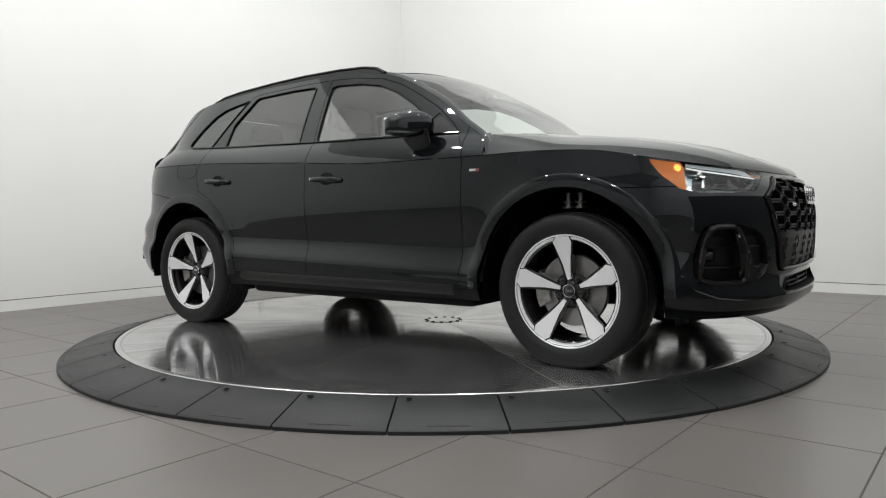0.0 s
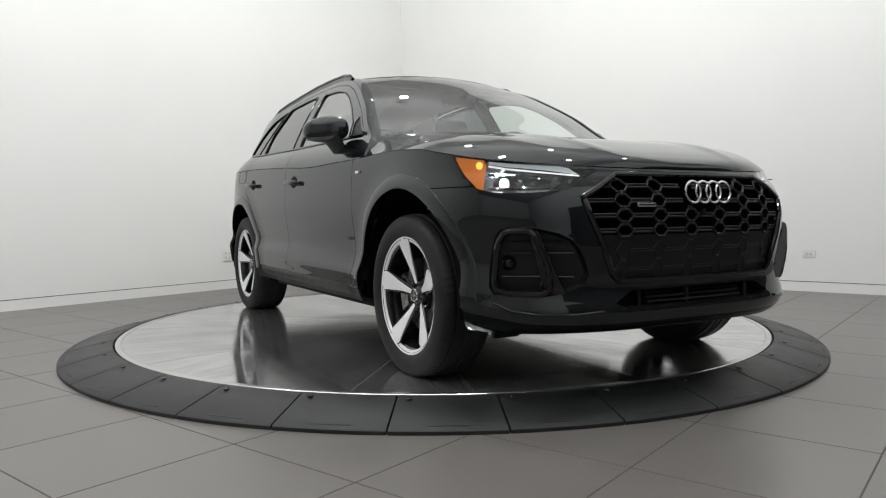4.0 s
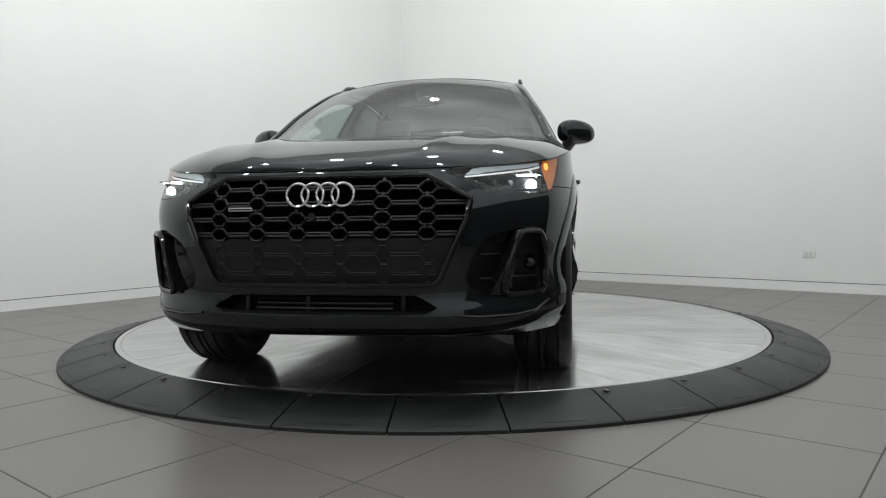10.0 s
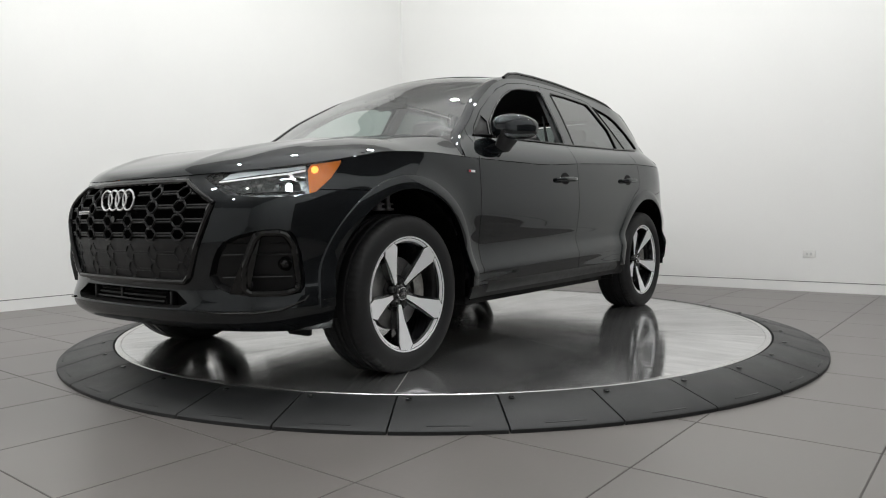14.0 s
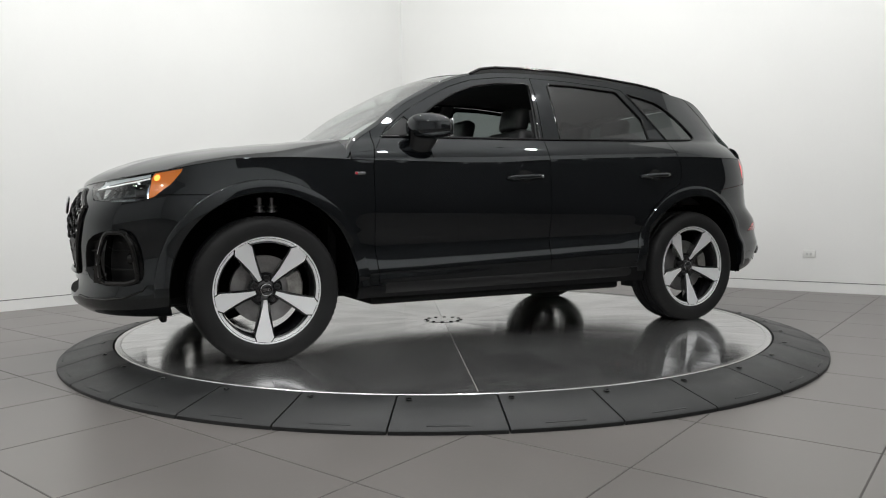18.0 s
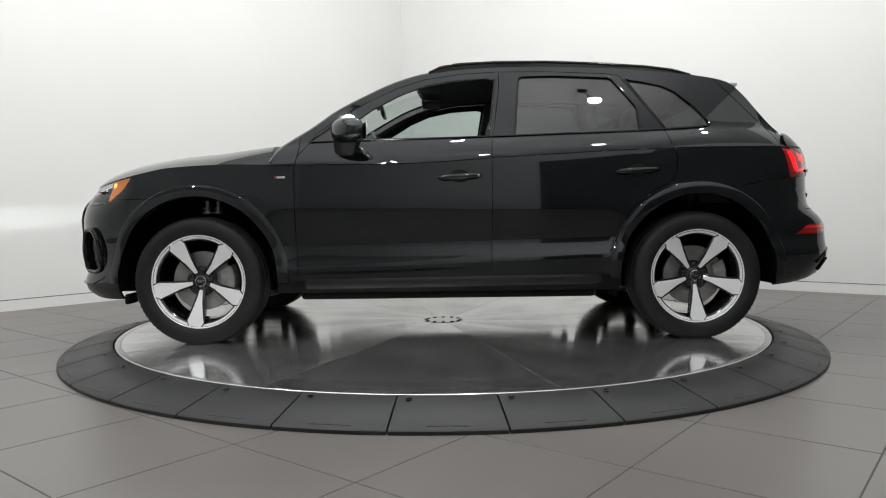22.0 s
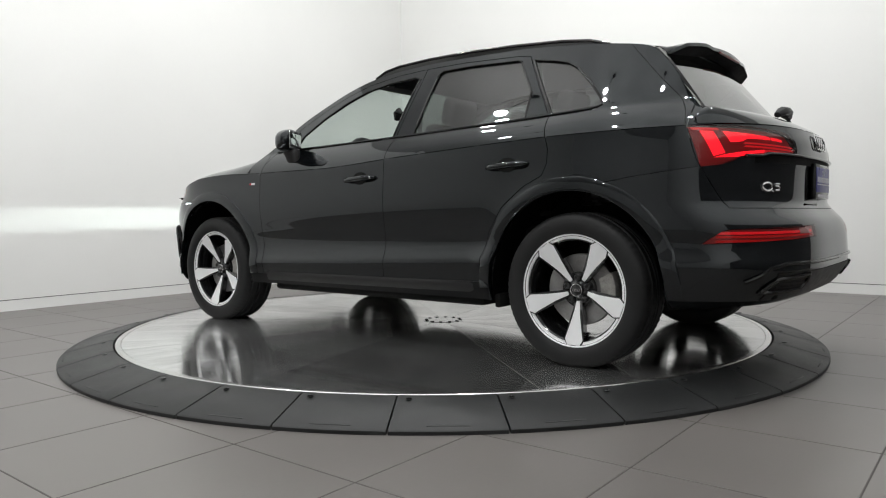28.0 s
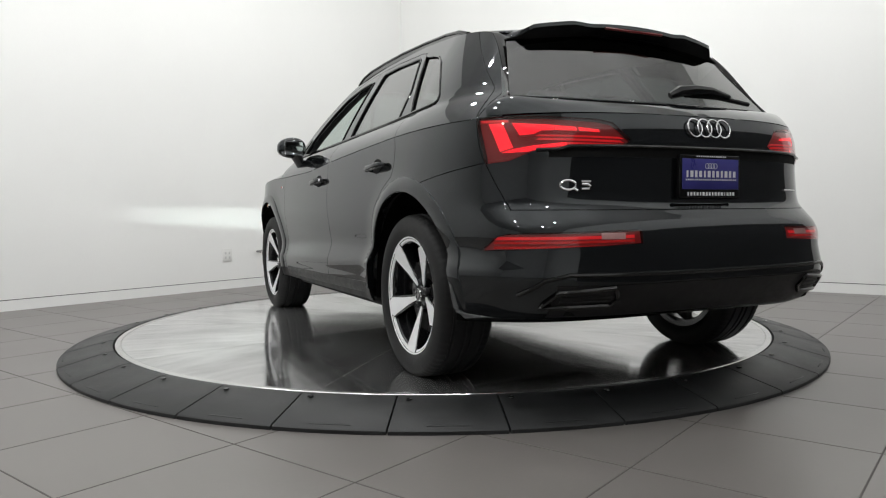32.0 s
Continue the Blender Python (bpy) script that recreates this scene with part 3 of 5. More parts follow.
BUMP_F = [(1.55, 0.15), (1.55, 0.824), (1.98, 0.824), (2.6, 0.824), (2.6, 0.15)]
BUMP_R = [(-1.50, 0.15), (-1.50, 0.838), (-1.70, 0.872), (-1.972, 0.910), (-2.6, 0.912), (-2.6, 0.15)]
ARCH_F = sidepoly(circle(WB, HUB_Z + 0.012, ARCH_R, 44, 1.03))
ARCH_B = sidepoly(circle(-WB, HUB_Z + 0.006, ARCH_R - 0.012, 44, 1.03))



def build_shell():
    bm = half_shell()
    front = lambda c: c.x > 1.3 and c.z < 1.0
    rear = lambda c: c.x < -1.6 and c.z < 1.12
    for poly, pr, bk, keep in (
            (ARCH_F, PR_S, BK_S, lambda c: c.z < 0.95 and c.y > 0.7), (ARCH_B, PR_S, BK_S, lambda c: c.z < 0.95 and c.y > 0.7),
            (via(PR_L, LAMP_PTS), PR_L, BK_L, lambda c: c.x > 1.3 and c.z < CREASE(c.x) + 0.002), (via(PR_L, VENT_PTS), PR_L, BK_L, front), (SLOT, PR_F, BK_F, lambda c: c.x > 1.9 and c.z < 0.88),
            (GRILLE, PR_F, BK_F, lambda c: c.x > 1.9 and c.z < 0.9), (via(PR_T, TAIL_PTS), PR_T, BK_T, rear), (via(PR_T, REFL_PTS), PR_T, BK_T, rear),
            (sidepoly(GATE), PR_S, BK_S, lambda c: c.x < -1.85), (sidepoly(DOOR_F), PR_S, BK_S, lambda c: c.y > 0.5), (sidepoly(DOOR_R), PR_S, BK_S, lambda c: c.y > 0.5),
            (sidepoly(SKIRT), PR_S, BK_S, lambda c: c.y > 0.5), (sidepoly(WIN_F), PR_S, BK_S, lambda c: c.y > 0.4 and c.z > 1.1), (sidepoly(WIN_TRI), PR_S, BK_S, lambda c: c.y > 0.4 and c.z > 1.1),
            (sidepoly(WIN_R), PR_S, BK_S, lambda c: c.y > 0.4 and c.z > 1.1), (sidepoly(WIN_Q), PR_S, BK_S, lambda c: c.y > 0.4 and c.z > 1.1),
            (sidepoly(BUMP_F), PR_S, BK_S, lambda c: 1.5 < c.x < 1.98 and c.z < 0.9 and c.y > 0.7),
            (sidepoly(BUMP_R), PR_S, BK_S, lambda c: c.x < -1.5 and c.z < 1.0 and c.y > 0.7)):
        region_cut(bm, poly, pr, bk, keep)
    lamp, tail, refl, vent = via(PR_L, LAMP_PTS), via(PR_T, TAIL_PTS), via(PR_T, REFL_PTS), via(PR_L, VENT_PTS)
    sp = {k: sidepoly(v) for k, v in (("f", DOOR_F), ("r", DOOR_R), ("s", SKIRT), ("wf", WIN_F), ("wt", WIN_TRI), ("wr", WIN_R), ("wq", WIN_Q), ("g", GATE), ("bf", BUMP_F), ("br", BUMP_R))}
    groups = {}
    for f in bm.faces:
        c = f.calc_center_median()
        q = PR_S(c)
        over = c.z > CREASE(c.x) + 0.0015
        name = "body"
        if c.z < 0.95 and (inside(q, ARCH_F) or inside(q, ARCH_B)) and c.y > 0.7:
            continue
        if over and c.x > 0.93 and c.z < HOOD(c.x) + 0.03 and up_y(min(c.x, 0.97), c.z) - 0.002 > c.y or (over and c.x > 0.97):
            name = "hood"
        elif not over and c.x > 1.3 and inside(PR_L(c), lamp):
            name = "headlight_lens"
        elif not over and c.x > 1.9 and inside(PR_F(c), GRILLE):
            continue
        elif c.x > 1.9 and inside(PR_F(c), SLOT):
            continue
        elif c.x > 1.3 and c.z < 0.75 and inside(PR_L(c), vent):
            continue
        elif c.x < -1.6 and not over and inside(PR_T(c), tail):
            name = "taillight_lens"
        elif c.x < -1.6 and inside(PR_T(c), refl):
            name = "reflector"
        elif c.z > 1.1 and c.y > 0.4 and inside(q, sp["wf"]):
            name = "front_window"
        elif c.z > 1.1 and c.y > 0.4 and inside(q, sp["wt"]):
            name = "mirror_triangle"
        elif c.z > 1.1 and c.y > 0.4 and inside(q, sp["wr"]):
            name = "rear_window"
        elif c.z > 1.1 and c.y > 0.4 and inside(q, sp["wq"]):
            name = "quarter_window"
        elif c.y > 0.5 and inside(q, sp["s"]):
            name = "side_skirt"
        elif c.y > 0.5 and inside(q, sp["f"]):
            name = "front_door"
        elif c.y > 0.5 and inside(q, sp["r"]):
            name = "rear_door"
        elif c.x < -1.85 and inside(q, sp["g"]):
            name = "tailgate"
        elif c.x < -1.5 and not over and inside(q, sp["br"]):
            name = "rear_bumper"
        elif c.x > 1.5 and not over and (inside(q, sp["bf"]) or c.y < 0.62):
            name = "front_bumper"
        elif c.z > EDGE(c.x) + 0.0015 and -1.9 < c.x < 0.3:
            name = "roof"
        elif c.x > 0.84:
            name = "fender"
        groups.setdefault(name, []).append([v.co.copy() for v in f.verts])
    bm.free()
    return groups


def sheet(polys, mirror=None, weld=True):
    """A mesh from loose polygons: one side as it is (1), the other side (-1), or both joined (None)."""
    bm = bmesh.new()
    seen = {}

    def vert(p):
        k = (round(p.x * 4000), round(p.y * 4000), round(p.z * 4000))
        if k not in seen:
            seen[k] = bm.verts.new(p)
        return seen[k]
    for sgn in ((1, -1) if mirror is None else (mirror,)):
        for poly in polys:
            vs = [vert(Vector((p.x, p.y * sgn if abs(p.y) > 3e-4 else 0.0, p.z))) for p in poly]
            vs = vs if sgn > 0 else vs[::-1]
            u = [v for i, v in enumerate(vs) if v is not vs[i - 1]]
            if len(set(u)) == len(u) and len(u) > 2:
                try:
                    bm.faces.new(u)
                except ValueError:
                    pass
    bmesh.ops.remove_doubles(bm, verts=bm.verts[:], dist=0.0004)
    bmesh.ops.recalc_face_normals(bm, faces=bm.faces[:])
    # open sheets: make most normals look outward
    tot = 0.0
    cen = Vector((0, 0, 0.7))
    for f in bm.faces:
        tot += f.normal.dot(f.calc_center_median() - cen) * f.calc_area()
    if tot < 0:
        bmesh.ops.reverse_faces(bm, faces=bm.faces[:])
    bm.normal_update()
    return bm


def flange(bm, gap=0.002, depth=0.012):
    """Pull the border in by a panel gap and turn it inward."""
    move = {}
    edges = [e for e in bm.edges if len(e.link_faces) == 1]
    for e in edges:
        f = e.link_faces[0]
        t = (e.verts[1].co - e.verts[0].co).normalized()
        d = f.normal.cross(t)
        if d.dot(f.calc_center_median() - e.verts[0].co) < 0:
            d = -d
        for v in e.verts:
            move.setdefault(v, []).append(d)
    nor = {v: v.normal.copy() for v in move}
    for v, ds in move.items():
        s = sum(ds, Vector())
        if s.length > 1e-6:
            v.co += s.normalized() * gap
    dup = {v: bm.verts.new(v.co - nor[v] * depth) for v in move}
    for e in edges:
        a, b = e.verts
        f = e.link_faces[0]
        lp = [l for l in f.loops if l.edge is e][0]
        a, b = lp.vert, lp.link_loop_next.vert
        try:
            nf = bm.faces.new((b, a, dup[a], dup[b]))
        except ValueError:
            pass
    return bm


def shift(bm, d):
    bm.normal_update()
    n = [(v, v.normal.copy()) for v in bm.verts]
    for v, k in n:
        v.co += k * d
    return bm


car = new("sport_utility_car", None)
tagged(car, "glossy black five-door sport utility car on the turntable", "car")
GROUPS = build_shell()


def make_panels():
    made = {}
    for name in ("hood", "roof", "front_bumper", "rear_bumper", "tailgate"):
        made[name] = part(name, flange(sheet(GROUPS[name])), PAINT, car)
    for name in ("fender", "front_door", "rear_door", "body", "side_skirt"):
        for s in (1, -1):
            nm = {"body": "quarter_panel"}.get(name, name)
            made[name, s] = part(nm, flange(sheet(GROUPS[name], s)), SILL if name == "side_skirt" else PAINT, car)
    for name, owner, m in (("front_window", "front_door", SIDEGLASS), ("rear_window", "rear_door", TINT), ("quarter_window", "body", TINT), ("mirror_triangle", "front_door", SATIN)):
        for s in (1, -1):
            if name == "front_window" and s == 1:
                continue
            ob = part(name, shift(sheet(GROUPS[name], s), -0.006), m, made[owner, s])
            if m is TINT or m is SIDEGLASS:
                ob.visible_shadow = False
    return made


PANELS = make_panels()

# windscreen and rear window
bm = bmesh.new()
grid(bm, [[screen(t / 20, 1 - 2 * j / 32) for j in range(33)] for t in range(21)])
bmesh.ops.recalc_face_normals(bm, faces=bm.faces[:])
ws = part("windscreen", bm, CLEAR, car)
ws.visible_shadow = False
bm = bmesh.new()
grid(bm, [[rear_glass(t / 12, 1 - 2 * j / 28) for j in range(29)] for t in range(13)])
bmesh.ops.recalc_face_normals(bm, faces=bm.faces[:])
rw = part("rear_screen", bm, TINT, car)
rw.visible_shadow = False
for s in (1, -1):
    # front pillar: strip between windscreen edge and side
    bm = bmesh.new()
    rows = []
    for i in range(28):
        x = 1.025 - (1.025 - 0.10) * i / 27
        z = EDGE(x) - 0.9 * max(0.0, x - 0.955)
        p = up(min(x, 0.975), z)
        p.x = x
        q = Vector((x + 0.012, p.y - 0.05, z + 0.012))
        r = Vector((x - 0.02, p.y - 0.055, z - 0.03))
        w = Vector((x - 0.035, p.y - 0.012, z - 0.045))
        rows.append([Vector((a.x, a.y * s, a.z)) for a in (w, p, p.lerp(q, 0.3) + Vector((0.003, 0, 0.006)), p.lerp(q, 0.7) + Vector((0.003, 0, 0.006)), q, r)])
    grid(bm, rows)
    bmesh.ops.recalc_face_normals(bm, faces=bm.faces[:])
    part("front_pillar", bm, PAINT, car)
    # rear pillar strip beside the rear window
    bm = bmesh.new()
    rows = []
    for i in range(15):
        x = -1.69 - (1.945 - 1.69) * i / 14
        p = up(x, EDGE(x))
        g = rear_glass(max(0.0, min(1.0, (x + 1.935) / 0.225)), 0.96)
        rows.append([Vector((a.x, a.y * s, a.z)) for a in (p, p.lerp(g, 0.5) + Vector((-0.006, 0, 0.004)), g)])
    grid(bm, rows)
    bmesh.ops.recalc_face_normals(bm, faces=bm.faces[:])
    part("rear_pillar", bm, GLOSSBLK, car)

# underbody and wheel liners
for c, size in (((0, 0, 0.285), (3.7, 1.08, 0.05)), ((0, 0, 0.262), (1.7, 1.66, 0.05)), ((-2.02, 0, 0.36), (0.42, 1.3, 0.05)), ((1.93, 0, 0.295), (0.40, 1.1, 0.05)), ((-1.75, 0, 0.31), (0.3, 1.0, 0.06))):
    bm = bmesh.new()
    box(bm, c, size, None, 0.02)
    part("underbody_tray", bm, MATTE, car)
for x in (WB, -WB):
    for s in (1, -1):
        bm = bmesh.new()
        rows = []
        for i in range(29):
            a = radians(-8 + 196 * i / 28)
            rows.append([Vector((x + r * math.cos(a), s * y, HUB_Z + 0.01 + r * 1.03 * math.sin(a))) for r, y in ((ARCH_R - 0.004, 0.905), (ARCH_R + 0.02, 0.86), (ARCH_R + 0.015, 0.55), (0.05, 0.545))])
        grid(bm, rows)
        bmesh.ops.recalc_face_normals(bm, faces=bm.faces[:])
        part("wheel_liner", bm, LINERBLK, car)
        # arch flare
        bm = bmesh.new()
        rows = []
        ar = ARCH_R - (0.012 if x < 0 else 0)
        for i in range(49):
            a = radians(-2 + 184 * i / 48)
            row = []
            for dr, out in ((0.0, -0.03), (0.0, 0.0035), (0.003, 0.005), (0.056, 0.0045), (0.061, 0.003), (0.063, -0.001)):
                px, pz = x + (ar + dr) * math.cos(a), HUB_Z + 0.01 + (ar + dr) * 1.03 * math.sin(a)
                y = flank_y(px, pz) + out
                row.append(Vector((px, s * y, pz)))
            rows.append(row)
        grid(bm, rows)
        bmesh.ops.recalc_face_normals(bm, faces=bm.faces[:])
        part("arch_flare", bm, PAINT, car)


# ---- wheels ----
TYRE_R = 0.3665


def tyre_mesh():
    bm = bmesh.new()
    steps = 216
    prof = [(0.258, -0.105, 0), (0.272, -0.120, 0), (0.300, -0.130, 0), (0.330, -0.126, 0), (0.346, -0.119, 0), (0.353, -0.114, 1), (0.3625, -0.098, 1), (0.3655, -0.074, 1), (0.358, -0.069, 0), (0.358, -0.060, 0),
            (0.3665, -0.057, 0), (0.3665, -0.022, 0), (0.358, -0.019, 0), (0.358, -0.010, 0), (0.3665, -0.007, 0)]
    prof = prof + [(r, -o, k) for r, o, k in prof[::-1]]
    rows = []
    for i in range(steps):
        a = 2 * math.pi * i / steps
        cut = 0.0032 if i % 3 == 0 else 0.0
        rows.append([bm.verts.new(((r - cut * k) * math.cos(a), o, (r - cut * k) * math.sin(a))) for r, o, k in prof])
    for i in range(steps):
        a, b = rows[i], rows[(i + 1) % steps]
        for j in range(len(prof) - 1):
            bm.faces.new((a[j], a[j + 1], b[j + 1], b[j]))
    bmesh.ops.recalc_face_normals(bm, faces=bm.faces[:])
    return finish(bm, "tyre", RUBBER)


def blade(bm, poly, y0, y1, tip):
    """One spoke: outline in (across, out) with its face dished from hub to tip."""
    def front(a, r):
        return Vector((a, y0 + (y1 - y0) * min(1, max(0, (r - 0.06) / 0.17)), r))

    def back(a, r):
        return Vector((a * 0.9, y0 - tip + (y1 - y0) * min(1, max(0, (r - 0.06) / 0.17)), r))
    prism(bm, poly, front, back)


def wheel(name, pos, s, turn):
    """A wheel whose face looks to the side s; turn: where its first spoke points, degrees."""
    bm = bmesh.new()
    lathe(bm, [(0.262, 0.100), (0.266, 0.108), (0.262, 0.112), (0.256, 0.109), (0.236, 0.092), (0.228, 0.05), (0.222, -0.08), (0.235, -0.115), (0.262, -0.115)], "y", 96)
    ob = part("wheel", bm, WHEELBLK, car, "gloss black wheel with five bright machined spokes")
    ob.matrix_basis = Matrix.Translation(pos) @ (Matrix.Identity(4) if s > 0 else Matrix.Rotation(math.pi, 4, "Z"))
    t = new("tyre", TYRE)
    t.parent = ob
    bm = bmesh.new()
    lathe(bm, [(0.2430, 0.1000), (0.2445, 0.1055), (0.2560, 0.1085), (0.2610, 0.1125), (0.2680, 0.1125), (0.2695, 0.1100)], "y", 96)
    part("rim_edge", bm, ALLOY, ob, "bright machined rim edge")
    for k in range(5):
        M = Matrix.Rotation(radians(-turn - 72 * k + 90), 4, "Y")
        bm = bmesh.new()
        blade(bm, [(-0.008, 0.052), (0.010, 0.052), (0.017, 0.120), (0.037, 0.208), (0.044, 0.230), (0.026, 0.2570), (-0.039, 0.2535), (-0.049, 0.224), (-0.028, 0.150), (-0.014, 0.090)], 0.060, 0.1118, 0.010)
        bmesh.ops.bevel(bm, geom=bm.edges[:], offset=0.0012, segments=1, affect="EDGES")
        bmesh.ops.transform(bm, matrix=M, verts=bm.verts[:])
        part("spoke", bm, ALLOY, ob)
        bm = bmesh.new()
        blade(bm, [(-0.018, 0.045), (0.022, 0.045), (0.029, 0.120), (0.045, 0.206), (0.0500, 0.231), (0.030, 0.2605), (-0.043, 0.2570), (-0.0550, 0.224), (-0.038, 0.148), (-0.025, 0.090)], 0.056, 0.1096, 0.045)
        bmesh.ops.bevel(bm, geom=bm.edges[:], offset=0.0015, segments=1, affect="EDGES")
        bmesh.ops.transform(bm, matrix=M, verts=bm.verts[:])
        part("spoke_back", bm, WHEELBLK, ob)
        bm = bmesh.new()
        a = radians(turn + 72 * k + 36)
        lathe(bm, [(0.0, 0.060), (0.007, 0.060), (0.0085, 0.068), (0.0120, 0.068), (0.0150, 0.063), (0.0160, 0.03)], "y", 12, m=Matrix.Translation((0.057 * math.cos(a), 0, 0.057 * math.sin(a))))
        part("wheel_bolt", bm, BOLTM, ob, "dark grey wheel bolt")
    bm = bmesh.new()
    lathe(bm, [(0.0, 0.074), (0.026, 0.073), (0.030, 0.070), (0.033, 0.060), (0.062, 0.046), (0.085, 0.046), (0.085, -0.02)], "y", 40)
    part("hub", bm, WHEELBLK, ob)
    bm = bmesh.new()
    lathe(bm, [(0.0272, 0.0740), (0.0280, 0.0756), (0.0300, 0.0748), (0.0308, 0.070)], "y", 40)
    part("hub_ring", bm, CHROME, ob)
    for i in range(4):
        bm = bmesh.new()
        lathe(bm, [(0.0052, 0.0752), (0.0066, 0.0752), (0.0066, 0.073), (0.0052, 0.073)], "y", 18, True, Matrix.Translation(((i - 1.5) * 0.0085 * (-1), 0, 0)))
        part("emblem_ring", bm, CHROME, ob)
    bm = bmesh.new()
    lathe(bm, [(0.07, 0.02), (0.09, 0.028), (0.168, 0.028), (0.17, 0.024), (0.17, 0.0), (0.07, 0.0)], "y", 64, True)
    part("brake_disc", bm, STEEL, ob, "grey steel brake disc")
    bm = bmesh.new()
    rows = []
    for i in range(9):
        a = radians((-28 if pos[0] > 0 else 152) + 56 * i / 8) if s > 0 else radians((152 if pos[0] > 0 else -28) + 56 * i / 8)
        if pos[0] > 0:
            a += math.pi
        rows.append([Vector((r * math.cos(a), y, r * math.sin(a))) for r, y in ((0.115, 0.048), (0.185, 0.048), (0.195, 0.03), (0.195, -0.04), (0.11, -0.04))])
    grid(bm, rows)
    bmesh.ops.recalc_face_normals(bm, faces=bm.faces[:])
    part("brake_caliper", bm, CALIPER, ob, "grey cast brake caliper")
    return ob


TYRE = tyre_mesh()
for x in (WB, -WB):
    for s in (1, -1):
        wheel("wheel", (x, s * 0.800, HUB_Z), s, {(1, 1): 275, (1, -1): 85, (-1, 1): 268, (-1, -1): 83}[(1 if x > 0 else -1, s)])


# ---- car: front ----
def front_x(y, z):
    """Where the front skin lies at a height and a distance from the middle line."""
    return 1.2 + FRONT(z) * max(0.0, 1 - (abs(y) / WIDE(z)) ** MF(z)) ** 0.25


def rear_x(y, z):
    return -1.2 - REAR(z) * max(0.0, 1 - (abs(y) / WIDE(z)) ** MR(z)) ** 0.25


def dense(pts, n=6, close=True):
    out = []
    k = len(pts)
    for i in range(k if close else k - 1):
        a, b = Vector(pts[i]), Vector(pts[(i + 1) % k])
        out += [a.lerp(b, j / n) for j in range(n)]
    return out if close else out + [Vector(pts[-1])]


def pick(bm, poly, pr, bk):
    """Keep only what lies in an outline."""
    region_cut(bm, poly, pr, bk, lambda c: True)
    bmesh.ops.delete(bm, geom=[f for f in bm.faces if not inside(pr(f.calc_center_median()), poly)], context="FACES")
    return bm


bumper = PANELS["front_bumper"]
gr = [p for p in GRILLE[1:-1]]
outline = [(y, z) for y, z in gr] + [(-y, z) for y, z in gr[::-1]]
bm = bmesh.new()
tube(bm, [Vector((front_x(y, z) + 0.004, y, z)) for y, z in dense(outline, 8)], 0.0115, 8, True)
grille = part("grille_frame", bm, GLOSSBLK, car, "gloss black eight-sided grille frame")
bm = bmesh.new()
NB = 28
rows = []
for i in range(NB + 1):
    z = 0.458 + (0.863 - 0.458) * i / NB
    rows.append(z)


def grille_half(z):
    for (y0, z0), (y1, z1) in zip(gr, gr[1:]):
        if min(z0, z1) <= z <= max(z0, z1) and abs(z1 - z0) > 1e-6:
            return y0 + (y1 - y0) * (z - z0) / (z1 - z0)
    return 0.40


# Near-black sheet standing in for the shaded depth behind the mesh.
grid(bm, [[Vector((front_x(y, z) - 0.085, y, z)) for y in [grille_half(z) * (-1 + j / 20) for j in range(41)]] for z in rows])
part("grille_shade_sheet", bm, mat("grille_depth_shade", (0.001, 0.001, 0.001), 0.95, spec=0.03), grille)
bm = bmesh.new()
rim = dense(outline, 8)
rings = [[bm.verts.new((front_x(p.x, p.y) - d, p.x, p.y)) for p in [Vector((q[0], q[1], 0)) for q in rim]] for d in (0.002, 0.088)]
for n in range(len(rim)):
    bm.faces.new((rings[0][n - 1], rings[0][n], rings[1][n], rings[1][n - 1]))
part("grille_shroud", bm, MATTE, grille)
# lower closed plate with raised lines
bm = bmesh.new()
zs = [0.460 + (0.632 - 0.460) * i / 12 for i in range(13)]
grid(bm, [[Vector((front_x(y, z) - 0.010, y, z)) for y in [(grille_half(z) - 0.008) * (-1 + j / 20) for j in range(41)]] for z in zs])
bmesh.ops.recalc_face_normals(bm, faces=bm.faces[:])
part("grille_plate", bm, SATIN, grille, "closed lower half of the grille with raised lines")
COLS = [-0.408, -0.245, -0.082, 0.082, 0.245, 0.408]
bm = bmesh.new()


def bar(y0, y1, z, r=0.0035, out=-0.008):
    n = max(2, int(abs(y1 - y0) / 0.03))
    tube(bm, [Vector((front_x(y0 + (y1 - y0) * i / n, z) + out, y0 + (y1 - y0) * i / n, z)) for i in range(n + 1)], r, 6)


for zn, op in ((0.819, True), (0.762, True), (0.705, True), (0.648, True)):
    for y in COLS:
        if abs(y) > grille_half(zn) - 0.03 or (zn > 0.75 and abs(y) < 0.1):
            continue
        pts = [(y + 0.036, zn), (y + 0.017, zn + 0.023), (y - 0.017, zn + 0.023), (y - 0.036, zn), (y - 0.017, zn - 0.023), (y + 0.017, zn - 0.023)]
        tube(bm, [Vector((front_x(a, b) - 0.004, a, b)) for a, b in dense(pts, 2)], 0.0048, 6, True)
        tube(bm, [Vector((front_x(y, zn + 0.020) - 0.006, y, zn + 0.020)), Vector((front_x(y, zn + 0.037) - 0.006, y, zn + 0.037))], 0.0095, 6)
    h = grille_half(zn)
    stops = [-h] + [c for c in COLS if abs(c) < h - 0.03] + [h]
    for a, b in zip(stops, stops[1:]):
        a2, b2 = a + (0.036 if abs(a) < h - 1e-6 else 0.0), b - (0.036 if abs(b) < h - 1e-6 else 0.0)
        for dz in (0.0055, -0.0055):
            bar(a2, b2, zn + dz, 0.0050)
part("grille_mesh", bm, SATIN, grille, "black honeycomb of small rings and double bars")
bm = bmesh.new()
